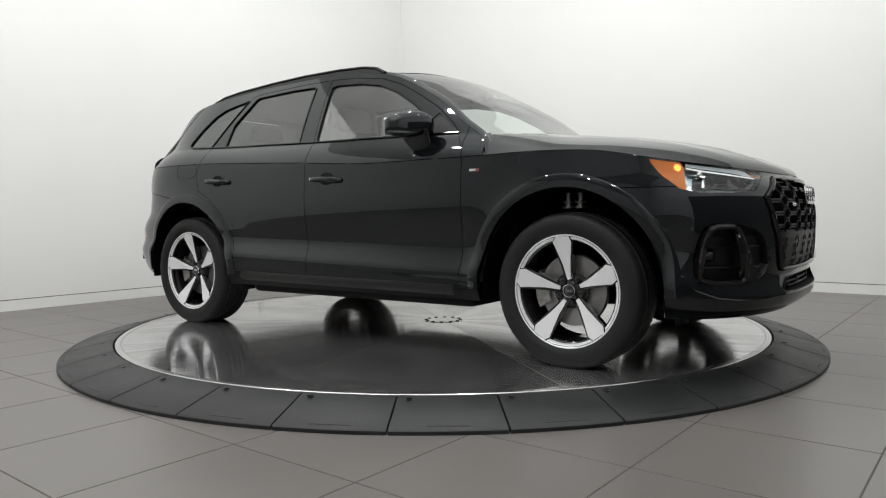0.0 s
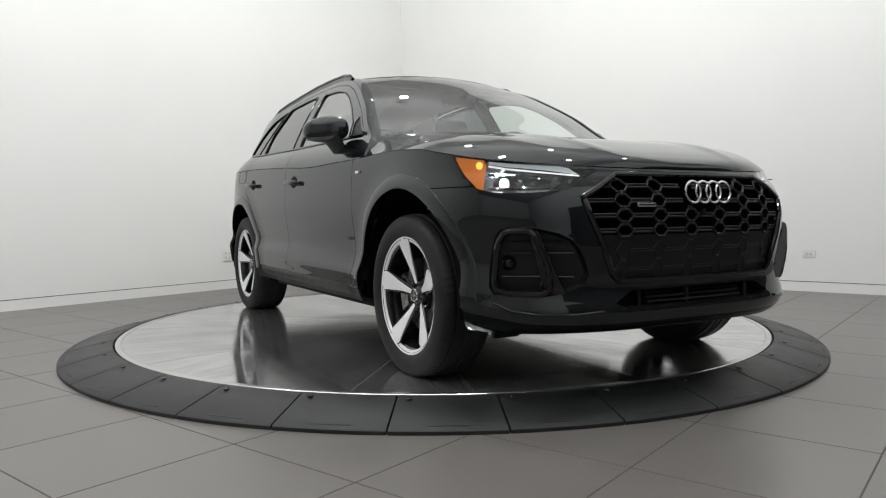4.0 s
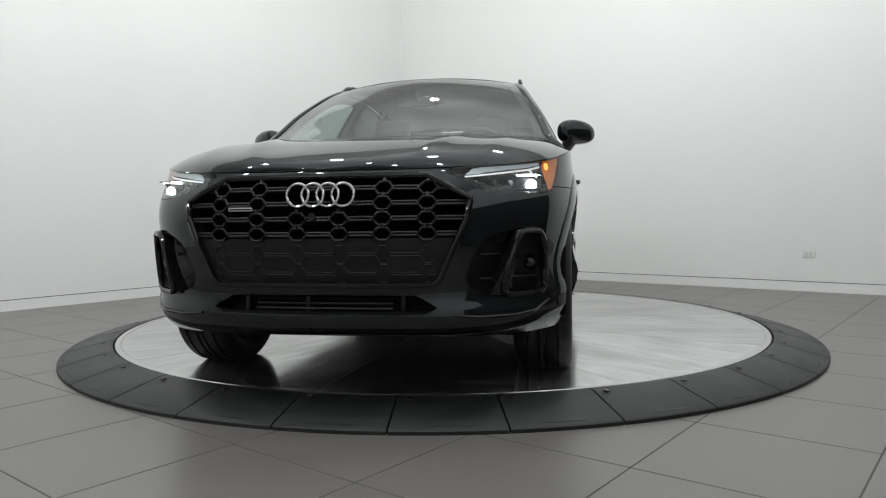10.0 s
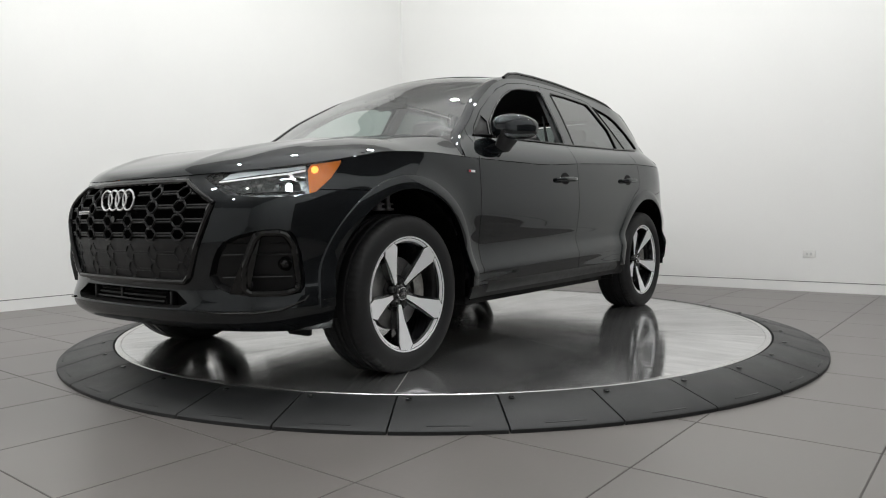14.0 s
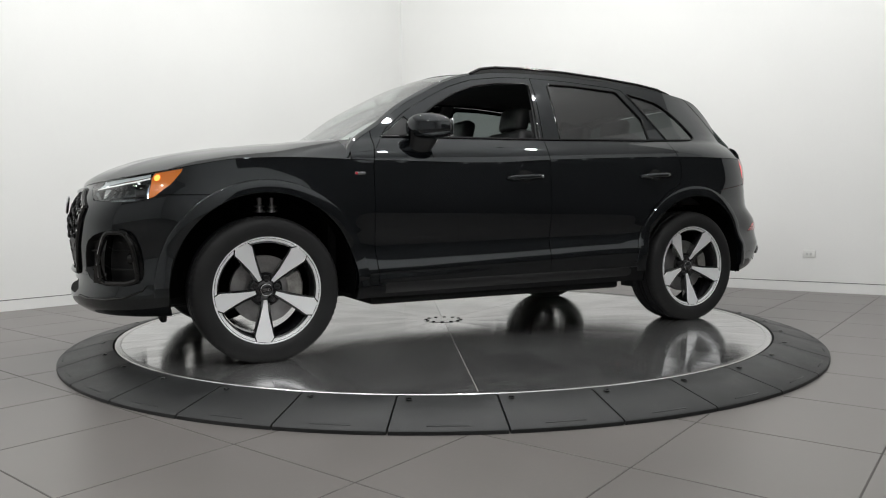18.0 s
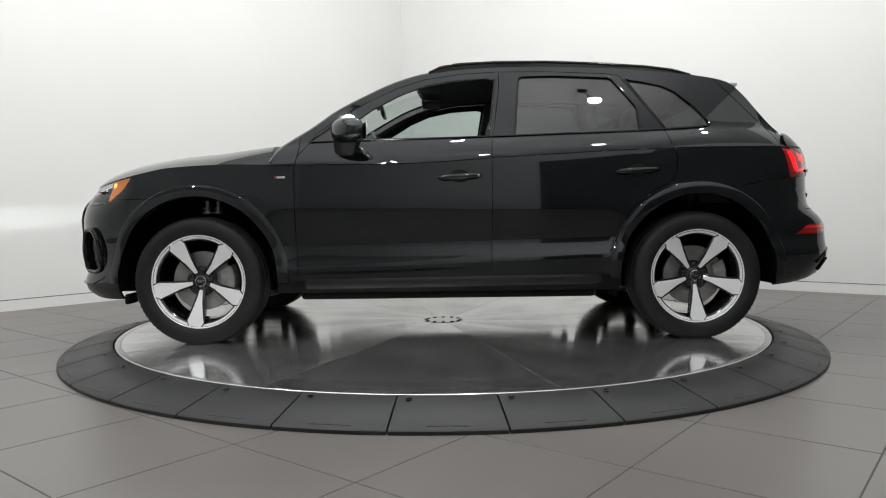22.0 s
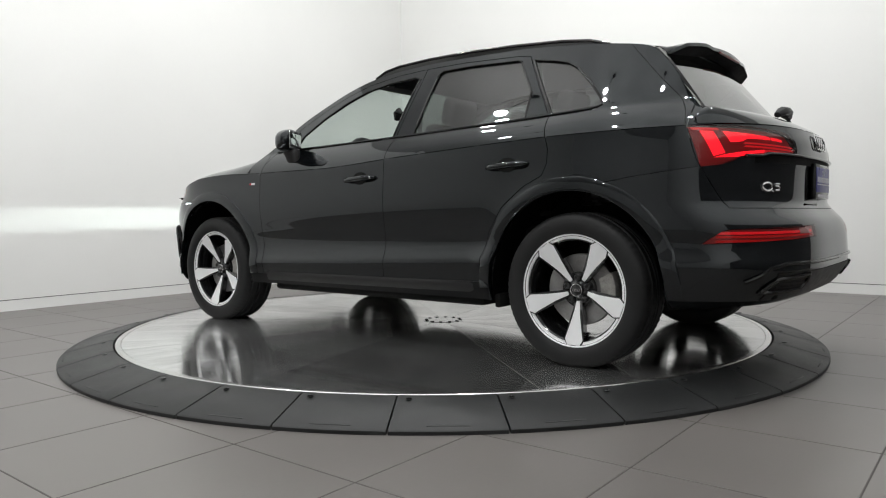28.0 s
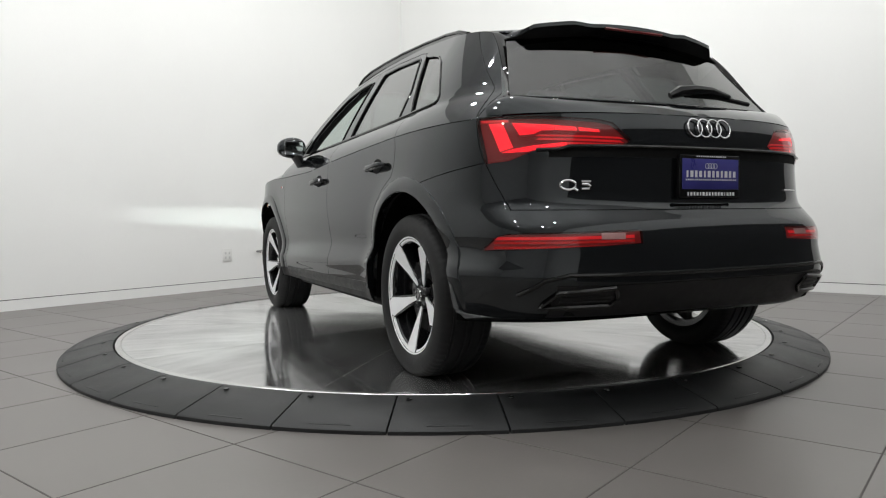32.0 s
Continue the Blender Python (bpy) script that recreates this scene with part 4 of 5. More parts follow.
for zn in (0.572, 0.500):
    h = grille_half(zn)
    stops = [-h + 0.02] + [c for c in COLS if abs(c) < h - 0.04] + [h - 0.02]
    for a, b in zip(stops, stops[1:]):
        for dz in (0.005, -0.005):
            bar(a + 0.028, b - 0.028, zn + dz, 0.0020, -0.008)
        for sg in (1, -1):
            for e, d in ((a, 1), (b, -1)):
                tube(bm, [Vector((front_x(e + d * 0.028, zn + sg * 0.005) - 0.008, e + d * 0.028, zn + sg * 0.005)), Vector((front_x(e + d * 0.014, zn + sg * 0.026) - 0.008, e + d * 0.014, zn + sg * 0.026))], 0.002, 5)
    for c in COLS:
        if abs(c) < h - 0.03:
            for dz in (0.033, -0.033):
                bar(c - 0.012, c + 0.012, zn + dz, 0.0025, -0.007)
part("grille_moulding", bm, SATIN, grille)
for i in range(4):
    bm = bmesh.new()
    c = 0.013 + (i - 1.5) * 0.0585
    tube(bm, [Vector((front_x(c, 0.795) + 0.018 + (0.795 - (0.795 + 0.0425 * math.sin(a))) * 0.12, c + 0.0425 * math.cos(a), 0.795 + 0.0425 * math.sin(a))) for a in [2 * math.pi * k / 36 for k in range(36)]], 0.0054, 8, True)
    part("emblem_ring", bm, CHROME, grille, "chrome ring of the front emblem")
bm = bmesh.new()
box(bm, (front_x(-0.31, 0.745) + 0.002, -0.312, 0.745), (0.008, 0.096, 0.016), None, 0.003)
part("grille_badge", bm, CHROME, grille, "small bright badge bar in the grille")
bm = bmesh.new()
box(bm, (front_x(-0.31, 0.745) + 0.0045, -0.312, 0.745), (0.005, 0.088, 0.005), None, 0.001)
part("badge_stripe", bm, GLOSSBLK, grille)
bm = bmesh.new()
tube(bm, [Vector((front_x(0.0, 0.72) - 0.01, -0.02, 0.715)), Vector((front_x(0.0, 0.72) + 0.006, -0.02, 0.715))], 0.014, 16)
part("front_camera", bm, GLOSSBLK, grille)

# lower intake
bm = bmesh.new()
slot = dense([(y, z, 0) for y, z in SLOT[1:4]] + [(-y, z, 0) for y, z in SLOT[3:0:-1]], 8)
rings = [[bm.verts.new((front_x(p.x, p.y) - d, p.x * k, 0.385 + (p.y - 0.385) * k)) for p in slot] for d, k in ((0.001, 1.004), (0.02, 1.0), (0.07, 0.96))]
for a, b in zip(rings, rings[1:]):
    for n in range(len(a)):
        bm.faces.new((a[n - 1], a[n], b[n], b[n - 1]))
bm.faces.new(rings[-1])
bmesh.ops.recalc_face_normals(bm, faces=bm.faces[:])
intake = part("intake_backing", bm, MATTE, bumper)
for z in (0.366, 0.384, 0.402):
    bm = bmesh.new()
    tube(bm, [Vector((front_x(y, z) - 0.035, y, z)) for y in [-0.27 + 0.54 * j / 16 for j in range(17)]], 0.005, 6)
    part("intake_bar", bm, SATIN, intake)
for y in (-0.31, 0.31, -0.06):
    bm = bmesh.new()
    box(bm, (front_x(y, 0.385) - 0.04, y, 0.384), (0.03, 0.018, 0.062), None, 0.004)
    part("intake_post", bm, SATIN, intake)
for s in (1, -1):
    # bright lower lip edge
    bm = bmesh.new()
    path = [(front_x(0.50, 0.345) + 0.004, 0.50, 0.345), (front_x(0.60, 0.336) + 0.006, 0.60, 0.336), (front_x(0.72, 0.336) + 0.006, 0.72, 0.336), (front_x(0.79, 0.346) + 0.005, 0.79, 0.346), (1.975, 0.838, 0.380), (1.955, 0.846, 0.402)]
    tube(bm, [Vector((x, y * s, z)) for x, y, z in dense(path, 4, False)], 0.006, 6)
    part("lip_edge", bm, GLOSSBLK, bumper)
    # side vents
    vent = VENT_PTS
    cy = Vector((0, 0, 0))
    for p in vent:
        cy += Vector(p) / len(vent)
    n = Vector((0.72, 0.69, 0)).normalized()
    bm = bmesh.new()
    ring0 = dense(vent, 3)
    rings = [[p + (cy - p) * k - n * d for p in ring0] for k, d in ((0.0, -0.003), (0.03, 0.003), (0.07, 0.024), (0.10, 0.032))]
    vs = [[bm.verts.new(Vector((p.x, p.y * s, p.z))) for p in r] for r in rings]
    for a, b in zip(vs, vs[1:]):
        for i in range(len(a)):
            j = (i + 1) % len(a)
            bm.faces.new((a[i], a[j], b[j], b[i]))
    bm.faces.new(vs[-1])
    bmesh.ops.recalc_face_normals(bm, faces=bm.faces[:])
    vp = part("side_vent", bm, SATIN, bumper, "recessed black side intake")
    C_IN = soften([(2.118, 0.735, 0.652), (2.040, 0.806, 0.652), (2.010, 0.824, 0.60), (1.985, 0.824, 0.430), (2.03, 0.79, 0.412), (2.138, 0.672, 0.412), (2.150, 0.690, 0.52)], 2, 0.16)
    bm = bmesh.new()
    tube(bm, [Vector((p.x + 0.003, (p.y + 0.003) * s, p.z)) for p in dense(C_IN, 2)], 0.0135, 8, True)
    part("vent_frame", bm, GLOSSBLK, vp, "gloss black vent frame")
    bm = bmesh.new()
    a, b = Vector((2.118, 0.735, 0.652)), Vector((2.150, 0.655, 0.412))
    rows = []
    for k in range(7):
        t = k / 6
        p = a.lerp(b, t) + Vector((0.012 * math.sin(math.pi * t), 0.012 * math.sin(math.pi * t), 0))
        w = Vector((-0.69, 0.72, 0)) * (0.016 + 0.022 * t)
        rows.append([p - w - n * 0.04, p - w, p + w, p + w - n * 0.04])
    grid(bm, [[Vector((q.x, q.y * s, q.z)) for q in r] for r in rows])
    bmesh.ops.recalc_face_normals(bm, faces=bm.faces[:])
    part("vent_blade", bm, GLOSSBLK, vp, "slanting gloss black blade across the vent")
    for z in (0.610, 0.565, 0.475):
        bm = bmesh.new()
        p, q = Vector((2.185, 0.60, z)) - n * 0.012, Vector((2.005, 0.80, z)) - n * 0.012
        tube(bm, [Vector((p.x, p.y * s, z)), Vector((q.x, q.y * s, z))], 0.005, 6)
        part("vent_bar", bm, SATIN, vp)
    bm = bmesh.new()
    lathe(bm, [(0.0, 0.016), (0.018, 0.012), (0.027, 0.0), (0.030, -0.02)], "x", 20, m=Matrix.Translation((2.020, 0.768 * s, 0.528)))
    bmesh.ops.recalc_face_normals(bm, faces=bm.faces[:])
    part("parking_sensor", bm, GLOSSBLK, vp)
    bm = bmesh.new()
    lathe(bm, [(0.0, 0.002), (0.016, 0.001), (0.018, -0.004)], "x", 18, m=Matrix.Translation((2.125, 0.690 * s, 0.447)))
    part("sensor_cap", bm, SATIN, vp)

# ---- headlights ----
AMBERM = mat("amber_lens", (0.72, 0.19, 0.02), 0.25, emit=(1.0, 0.30, 0.03), strength=0.07)
AMBERLIT = mat("amber_lamp_lit", (1, 0.5, 0.1), 0.3, emit=(1.0, 0.42, 0.06), strength=1.6)
DRL = mat("frosted_lamp_band", (0.62, 0.66, 0.66), 0.25, emit=(0.9, 1.0, 1.0), strength=0.10)
DRLINE = mat("light_guide", (0.8, 0.8, 0.78), 0.2, emit=(1.0, 0.98, 0.9), strength=0.45)
BOWL = vary(mat("lamp_bowl", (0.13, 0.14, 0.142), 0.25, 0.45), 25, 0.3, 0.1)
BEAM = mat("low_beam_lit", (1, 1, 1), 0.3, emit=(0.88, 1.0, 0.95), strength=42000.0)
SILVERBOWL = mat("lamp_reflector", (0.6, 0.62, 0.63), 0.15, 0.9)
for s in (1, -1):
    lens = part("headlight", sheet(GROUPS["headlight_lens"], s), LENS, car, "clear headlight with an amber corner, low beam lit")
    lens.visible_shadow = False

    def inner(poly, d, m, name, label=""):
        b = shift(pick(sheet(GROUPS["headlight_lens"], 1), poly, PR_L, BK_L), -d)
        for v in b.verts:
            v.co.y *= s
        if s < 0:
            bmesh.ops.reverse_faces(b, faces=b.faces[:])
        return part(name, b, m, lens, label)
    part("lamp_bowl", shift(sheet(GROUPS["headlight_lens"], s), -0.075), BOWL, lens)
    inner([(-0.60, 0.99), (-0.755, 0.945), (-0.782, 0.905), (-0.772, 0.78), (-0.66, 0.78), (-0.60, 0.90)], 0.008, AMBERM, "turn_signal", "amber turn signal")
    inner([(-0.768, 0.912), (-0.758, 0.921), (-0.745, 0.920), (-0.738, 0.908), (-0.744, 0.895), (-0.757, 0.890), (-0.767, 0.898)], 0.005, AMBERLIT, "side_lamp", "lit amber side lamp")
    inner([(-0.79, 0.938), (-0.79, 0.912), (-0.86, 0.900), (-1.135, 0.873), (-1.10, 0.893), (-0.95, 0.918)], 0.012, DRL, "frosted_band")
    inner([(-0.79, 0.908), (-0.86, 0.8955), (-1.140, 0.868), (-1.140, 0.862), (-0.86, 0.888), (-0.83, 0.860), (-0.82, 0.862), (-0.845, 0.890), (-0.79, 0.900)], 0.010, DRLINE, "light_guide", "thin bright light guide")
    inner([(-0.79, 0.808), (-1.05, 0.803), (-1.12, 0.841), (-1.11, 0.850), (-1.045, 0.815), (-0.795, 0.820)], 0.006, GLOSSBLK, "lamp_rim")
    # projector with its cut-off shield
    px, py, pz = 1.935, 0.765, 0.868
    bm = bmesh.new()
    box(bm, (px, py * s, pz + 0.0023), (0.002, 0.060, 0.0015))
    part("low_beam", bm, BEAM, lens, "lit white low beam")
    bm = bmesh.new()
    box(bm, (px + 0.030, py * s, pz + 0.0042), (0.072, 0.10, 0.002))
    box(bm, (px + 0.065, py * s, pz + 0.0025), (0.002, 0.10, 0.003))
    box(bm, (px - 0.003, py * s, pz - 0.002), (0.002, 0.10, 0.014))
    box(bm, (px + 0.022, py * s, pz - 0.005), (0.052, 0.10, 0.002))
    box(bm, (px + 0.022, py * s + 0.046, pz - 0.003), (0.052, 0.002, 0.012))
    box(bm, (px + 0.022, py * s - 0.046, pz - 0.003), (0.052, 0.002, 0.012))
    part("beam_shield", bm, MATTE, lens)
    bm = bmesh.new()
    box(bm, (px + 0.03, (py - 0.11) * s, pz - 0.035), (0.03, 0.10, 0.036), None, 0.008)
    part("lamp_reflector", bm, SILVERBOWL, lens)
    bm = bmesh.new()
    lathe(bm, [(0.0, 0.014), (0.012, 0.010), (0.019, 0.0), (0.020, -0.012)], "x", 20, m=Matrix.Translation((px + 0.032, (py + 0.008) * s, pz - 0.038)))
    bmesh.ops.recalc_face_normals(bm, faces=bm.faces[:])
    glow_lens = bm
    bm = bmesh.new()
    lathe(bm, [(0.0205, -0.02), (0.022, 0.020), (0.024, 0.022), (0.026, 0.019), (0.027, -0.02)], "x", 24, m=Matrix.Translation((px + 0.032, (py + 0.008) * s, pz - 0.038)))
    bmesh.ops.recalc_face_normals(bm, faces=bm.faces[:])
    part("projector_bezel", bm, BOLTM, lens)
    part("projector_lens", glow_lens, mat("projector_glow", (0.9, 0.95, 0.95), 0.15, emit=(0.93, 1.0, 0.98), strength=45.0), lens, "glowing projector lens")

# ---- rear lamps ----
TAILBACK = mat("dark_red_lamp", (0.10, 0.006, 0.006), 0.35, emit=(1.0, 0.02, 0.02), strength=0.05)
TAILLIT = mat("red_lamp_lit", (0.6, 0.01, 0.01), 0.3, emit=(1.0, 0.010, 0.030), strength=1.15)
TAILMID = mat("red_lamp_dim", (0.45, 0.01, 0.01), 0.3, emit=(1.0, 0.010, 0.028), strength=0.30)
TAILDIM = mat("red_reflector", (0.30, 0.008, 0.008), 0.25, emit=(1.0, 0.02, 0.02), strength=0.12)
REVERSE = mat("reverse_lens", (0.45, 0.40, 0.38), 0.25)
TLENS = glass_mat("tail_lens", (0.96, 0.72, 0.72))


def tailmap(*pts):
    """Outline from lamp-face shares: across 0 outer to 1 inner, down in metres below the top edge."""
    return [(0.231 + 0.579 * a, 1.083 - 0.026 * a - d) for a, d in pts]


for s in (1, -1):
    lens = part("taillight", shift(sheet(GROUPS["taillight_lens"], s), 0.002), TLENS, car, "red taillight with lit strips")
    lens.visible_shadow = False
    part("lamp_bowl", shift(sheet(GROUPS["taillight_lens"], s), -0.022), TAILBACK, lens)

    def glow(pts, d, m, name="lit_strip"):
        b = shift(pick(sheet(GROUPS["taillight_lens"], 1), tailmap(*pts), PR_T, BK_T), -d)
        for v in b.verts:
            v.co.y *= s
        if s < 0:
            bmesh.ops.reverse_faces(b, faces=b.faces[:])
        part(name, b, m, lens)
    glow([(0.075, 0.018), (0.165, 0.018), (0.235, 0.112), (0.15, 0.128)], 0.010, TAILLIT)
    glow([(0.15, 0.134), (0.235, 0.118), (0.36, 0.104), (0.58, 0.088), (0.58, 0.100), (0.43, 0.112), (0.33, 0.128)], 0.010, TAILLIT)
    glow([(0.23, 0.018), (0.50, 0.024), (0.50, 0.044), (0.42, 0.046), (0.37, 0.060), (0.28, 0.066)], 0.008, TAILLIT)
    glow([(0.505, 0.025), (0.64, 0.029), (0.65, 0.043), (0.505, 0.044)], 0.008, TAILLIT)
    glow([(0.655, 0.030), (0.79, 0.036), (0.80, 0.046), (0.665, 0.044)], 0.008, TAILLIT)
    for d0, d1 in ((0.062, 0.069), (0.075, 0.083)):
        glow([(0.40, d0), (0.93, d0 - 0.002), (0.96, d1 - 0.002), (0.38, d1)], 0.009, TAILMID, "dim_strip")
    glow([(0.58, 0.088), (0.97, 0.086), (0.97, 0.096), (0.58, 0.100)], 0.010, TAILMID, "dim_strip")
    glow([(0.02, 0.004), (0.20, 0.004), (0.21, 0.014), (0.03, 0.015)], 0.010, TAILMID, "dim_strip")
    rf = part("bumper_lamp", shift(sheet(GROUPS["reflector"], s), 0.001), TLENS, PANELS["rear_bumper"], "red bumper lamp with a clear reversing lens")
    rf.visible_shadow = False
    part("lamp_bowl", shift(sheet(GROUPS["reflector"], s), -0.012), TAILBACK, rf)
    hz = [PR_T(Vector(p)) for p in ((-2.285, 0.53, 0.622), (-2.320, 0.445, 0.622), (-2.320, 0.445, 0.645), (-2.285, 0.53, 0.645))]
    b = shift(pick(sheet(GROUPS["reflector"], 1), hz, PR_T, BK_T), -0.006)
    for v in b.verts:
        v.co.y *= s
    part("reversing_lens", b, REVERSE, rf)
    for z0, z1, m in ((0.622, 0.634, TAILMID), (0.607, 0.616, TAILDIM), (0.589, 0.598, TAILDIM)):
        hz = [PR_T(Vector(p)) for p in ((-2.06, 0.855, z0 - 0.004), (-2.315, 0.40, z0 + 0.004), (-2.315, 0.40, z1 + 0.004), (-2.06, 0.855, z1 - 0.004))]
        b = shift(pick(sheet(GROUPS["reflector"], 1), hz, PR_T, BK_T), -0.009)
        for v in b.verts:
            v.co.y *= s
        part("dim_strip", b, m, rf)

# ---- tailgate fittings ----
gate = PANELS["tailgate"]
for i in range(4):
    bm = bmesh.new()
    c = -0.008 + (i - 1.5) * 0.050
    tube(bm, [Vector((rear_x(c, 1.042 + 0.034 * math.sin(a)) - 0.010, c + 0.0355 * math.cos(a), 1.042 + 0.0355 * math.sin(a))) for a in [2 * math.pi * k / 32 for k in range(32)]], 0.0036, 8, True)
    part("emblem_ring", bm, CHROME, gate, "chrome ring of the rear emblem")


def badge(pts, r=0.0045):
    bm = bmesh.new()
    tube(bm, [Vector((rear_x(y, z) - 0.004, y, z)) for y, z in pts], r, 6, False)
    return part("model_badge", bm, CHROME, gate, "chrome model badge strokes")


badge([(0.600 + 0.027 * math.cos(a), 0.820 + 0.0175 * math.sin(a)) for a in [2 * math.pi * k / 20 for k in range(21)]])
badge([(0.584, 0.809), (0.568, 0.799)])
badge([(0.521, 0.832), (0.552, 0.832), (0.553, 0.823), (0.531, 0.822), (0.522, 0.815), (0.526, 0.806), (0.554, 0.805)], 0.0044)
bm = bmesh.new()
tube(bm, [Vector((rear_x(y, 0.805) - 0.003, y, 0.805)) for y in (-0.50, -0.56, -0.62)], 0.004, 6)
part("model_badge", bm, CHROME, gate)
# dark ledge above the plate
bm = bmesh.new()
tube(bm, [Vector((rear_x(y, 0.962) - 0.004, y, 0.962 - 0.010 * (abs(y) > 0.6))) for y in [-0.70 + 1.40 * k / 40 for k in range(41)]], 0.010, 8, flat=0.8)
part("gate_ledge", bm, GLOSSBLK, gate)
# Flat black strip laid on the gate for the shade under the ledge.
bm = bmesh.new()
grid(bm, [[Vector((rear_x(y, z) - (0.0015 if z > 0.94 else 0.001), y, z)) for y in [-0.66 + 1.32 * k / 40 for k in range(41)]] for z in (0.922, 0.935, 0.947, 0.957)])
part("gate_recess_shade", bm, MATTE, gate)
# number plate holder with a dealer plate, its writing as bars
NAVY = vary(mat("blue_plate", (0.042, 0.040, 0.22), 0.35), 12, 0.15, 0.1)
bm = bmesh.new()
box(bm, (rear_x(0, 0.85) - 0.014, -0.002, 0.853), (0.022, 0.318, 0.168), Matrix.Identity(4), 0.006)
holder = part("plate_frame", bm, GLOSSBLK, gate, "black plate frame")
bm = bmesh.new()
PX = rear_x(0, 0.85) - 0.0262
box(bm, (PX, -0.002, 0.862), (0.003, 0.296, 0.118), None, 0.001)
part("dealer_plate", bm, NAVY, holder, "dark blue dealer plate with pale bars")
PALE = mat("pale_print", (0.75, 0.75, 0.78), 0.5)
for z, h, w, n in ((0.862, 0.026, 0.270, 12), (0.840, 0.006, 0.270, 24), (0.785, 0.014, 0.255, 16), (0.930, 0.005, 0.16, 14)):
    for k in range(n):
        bm = bmesh.new()
        y = -0.002 + w / 2 - w * (k + 0.5) / n
        box(bm, (PX - 0.0020, y, z), (0.001, w / n * (0.40, 0.66, 0.52, 0.60)[k % 4], h * (1.0, 0.92, 1.0, 0.96)[(k * 3) % 4]))
        part("print_bar", bm, PALE, holder, smooth=False)
for i in range(4):
    bm = bmesh.new()
    c = -0.002 + (i - 1.5) * 0.014
    tube(bm, [Vector((PX - 0.002, c + 0.0100 * math.cos(a), 0.893 + 0.0100 * math.sin(a))) for a in [2 * math.pi * k / 16 for k in range(16)]], 0.0012, 5, True)
    part("print_ring", bm, PALE, holder)

# rear wiper
bm = bmesh.new()
tube(bm, [(-2.080, 0.015, 1.196), (-2.094, -0.02, 1.216), (-2.098, -0.10, 1.226), (-2.088, -0.20, 1.230), (-2.060, -0.34, 1.216)], [0.018, 0.028, 0.024, 0.020, 0.012], 8, flat=0.85)
wiper = part("wiper_arm", bm, SATIN, car, "black rear wiper arm")
bm = bmesh.new()
tube(bm, [(-2.078, -0.07, 1.205), (-2.063, -0.28, 1.208), (-2.032, -0.49, 1.196)], 0.010, 6)
part("wiper_blade", bm, MATTE, wiper)
# spoiler
bm = bmesh.new()
rows = []
for i in range(41):
    y = -0.62 + 1.24 * i / 40
    a = abs(y)
    root = Vector((-1.600, y * 0.93, EDGE(-1.60) + 0.040 * (1 - min(1, a / 0.64) ** 2.3) + 0.004))
    mid = Vector((-1.70, y * 0.97, EDGE(-1.70) + 0.046 * (1 - min(1, a / 0.64) ** 2.3) + 0.010))
    ease = min(1.0, max(0.0, (a - 0.22) / 0.10))
    ease = ease * ease * (3 - 2 * ease)
    dip = 0.014 * (1 - ease)
    fade = max(0.0, (a - 0.50) / 0.12)
    tip = Vector((-1.845 + 0.055 * (a / 0.53) ** 2 + 0.09 * fade, y, 1.552 - dip - 0.048 * (a / 0.53) ** 2 - 0.05 * fade))
    edge = tip + Vector((-0.002, 0, -0.016))
    under = tip + Vector((0.075, 0, -0.034 - 0.036 * ease * (1 - fade * 0.3)))
    inn = Vector((-1.735 - 0.06 * (1 - (a / 0.62) ** 2), y, 1.475 + 0.022 * (1 - (a / 0.62) ** 2) - 0.03 * fade))
    rows.append([root, mid, mid.lerp(tip, 0.6) + Vector((0, 0, 0.002)), tip, edge, under, inn])
grid(bm, [r[:5] for r in rows])
bmesh.ops.recalc_face_normals(bm, faces=bm.faces[:])
sp = part("roof_spoiler", bm, PAINT, car, "black roof spoiler over the rear window")
bm = bmesh.new()
grid(bm, [[r[4], r[4].lerp(r[5], 0.5) + Vector((0.006, 0, -0.006)), r[5], r[5].lerp(r[6], 0.5), r[6]] for r in rows])
bmesh.ops.recalc_face_normals(bm, faces=bm.faces[:])
part("spoiler_underside", bm, MATTE, sp, "matte black underside")
bm = bmesh.new()
tube(bm, [(-1.842, y, 1.516) for y in (-0.16, -0.08, 0, 0.08, 0.16)], 0.006, 6)
part("brake_lamp", bm, mat("unlit_red", (0.16, 0.01, 0.012), 0.3), sp, "narrow unlit red brake lamp")

# diffuser and rear valance
bm = bmesh.new()
path = [(0.80, 0.420), (0.735, 0.474), (0.66, 0.494), (0.4, 0.492), (0.0, 0.490)]
pts = dense(path, 8, False)
full = [(p.x, p.y) for p in pts] + [(-p.x, p.y) for p in pts[::-1][1:]]
tube(bm, [Vector((rear_x(y, z) - 0.004, y, z)) for y, z in full], 0.008, 8)
dif = part("diffuser_edge", bm, GLOSSBLK, PANELS["rear_bumper"], "bright edged diffuser moulding")
bm = bmesh.new()
grid(bm, [[Vector((rear_x(y, z) - 0.003, y, z)) for y in [-0.70 + 1.4 * k / 40 for k in range(41)]] for z in (0.335, 0.36, 0.40, 0.43, 0.455)])
bmesh.ops.recalc_face_normals(bm, faces=bm.faces[:])
part("diffuser", bm, SATIN, PANELS["rear_bumper"], "satin black rear diffuser")
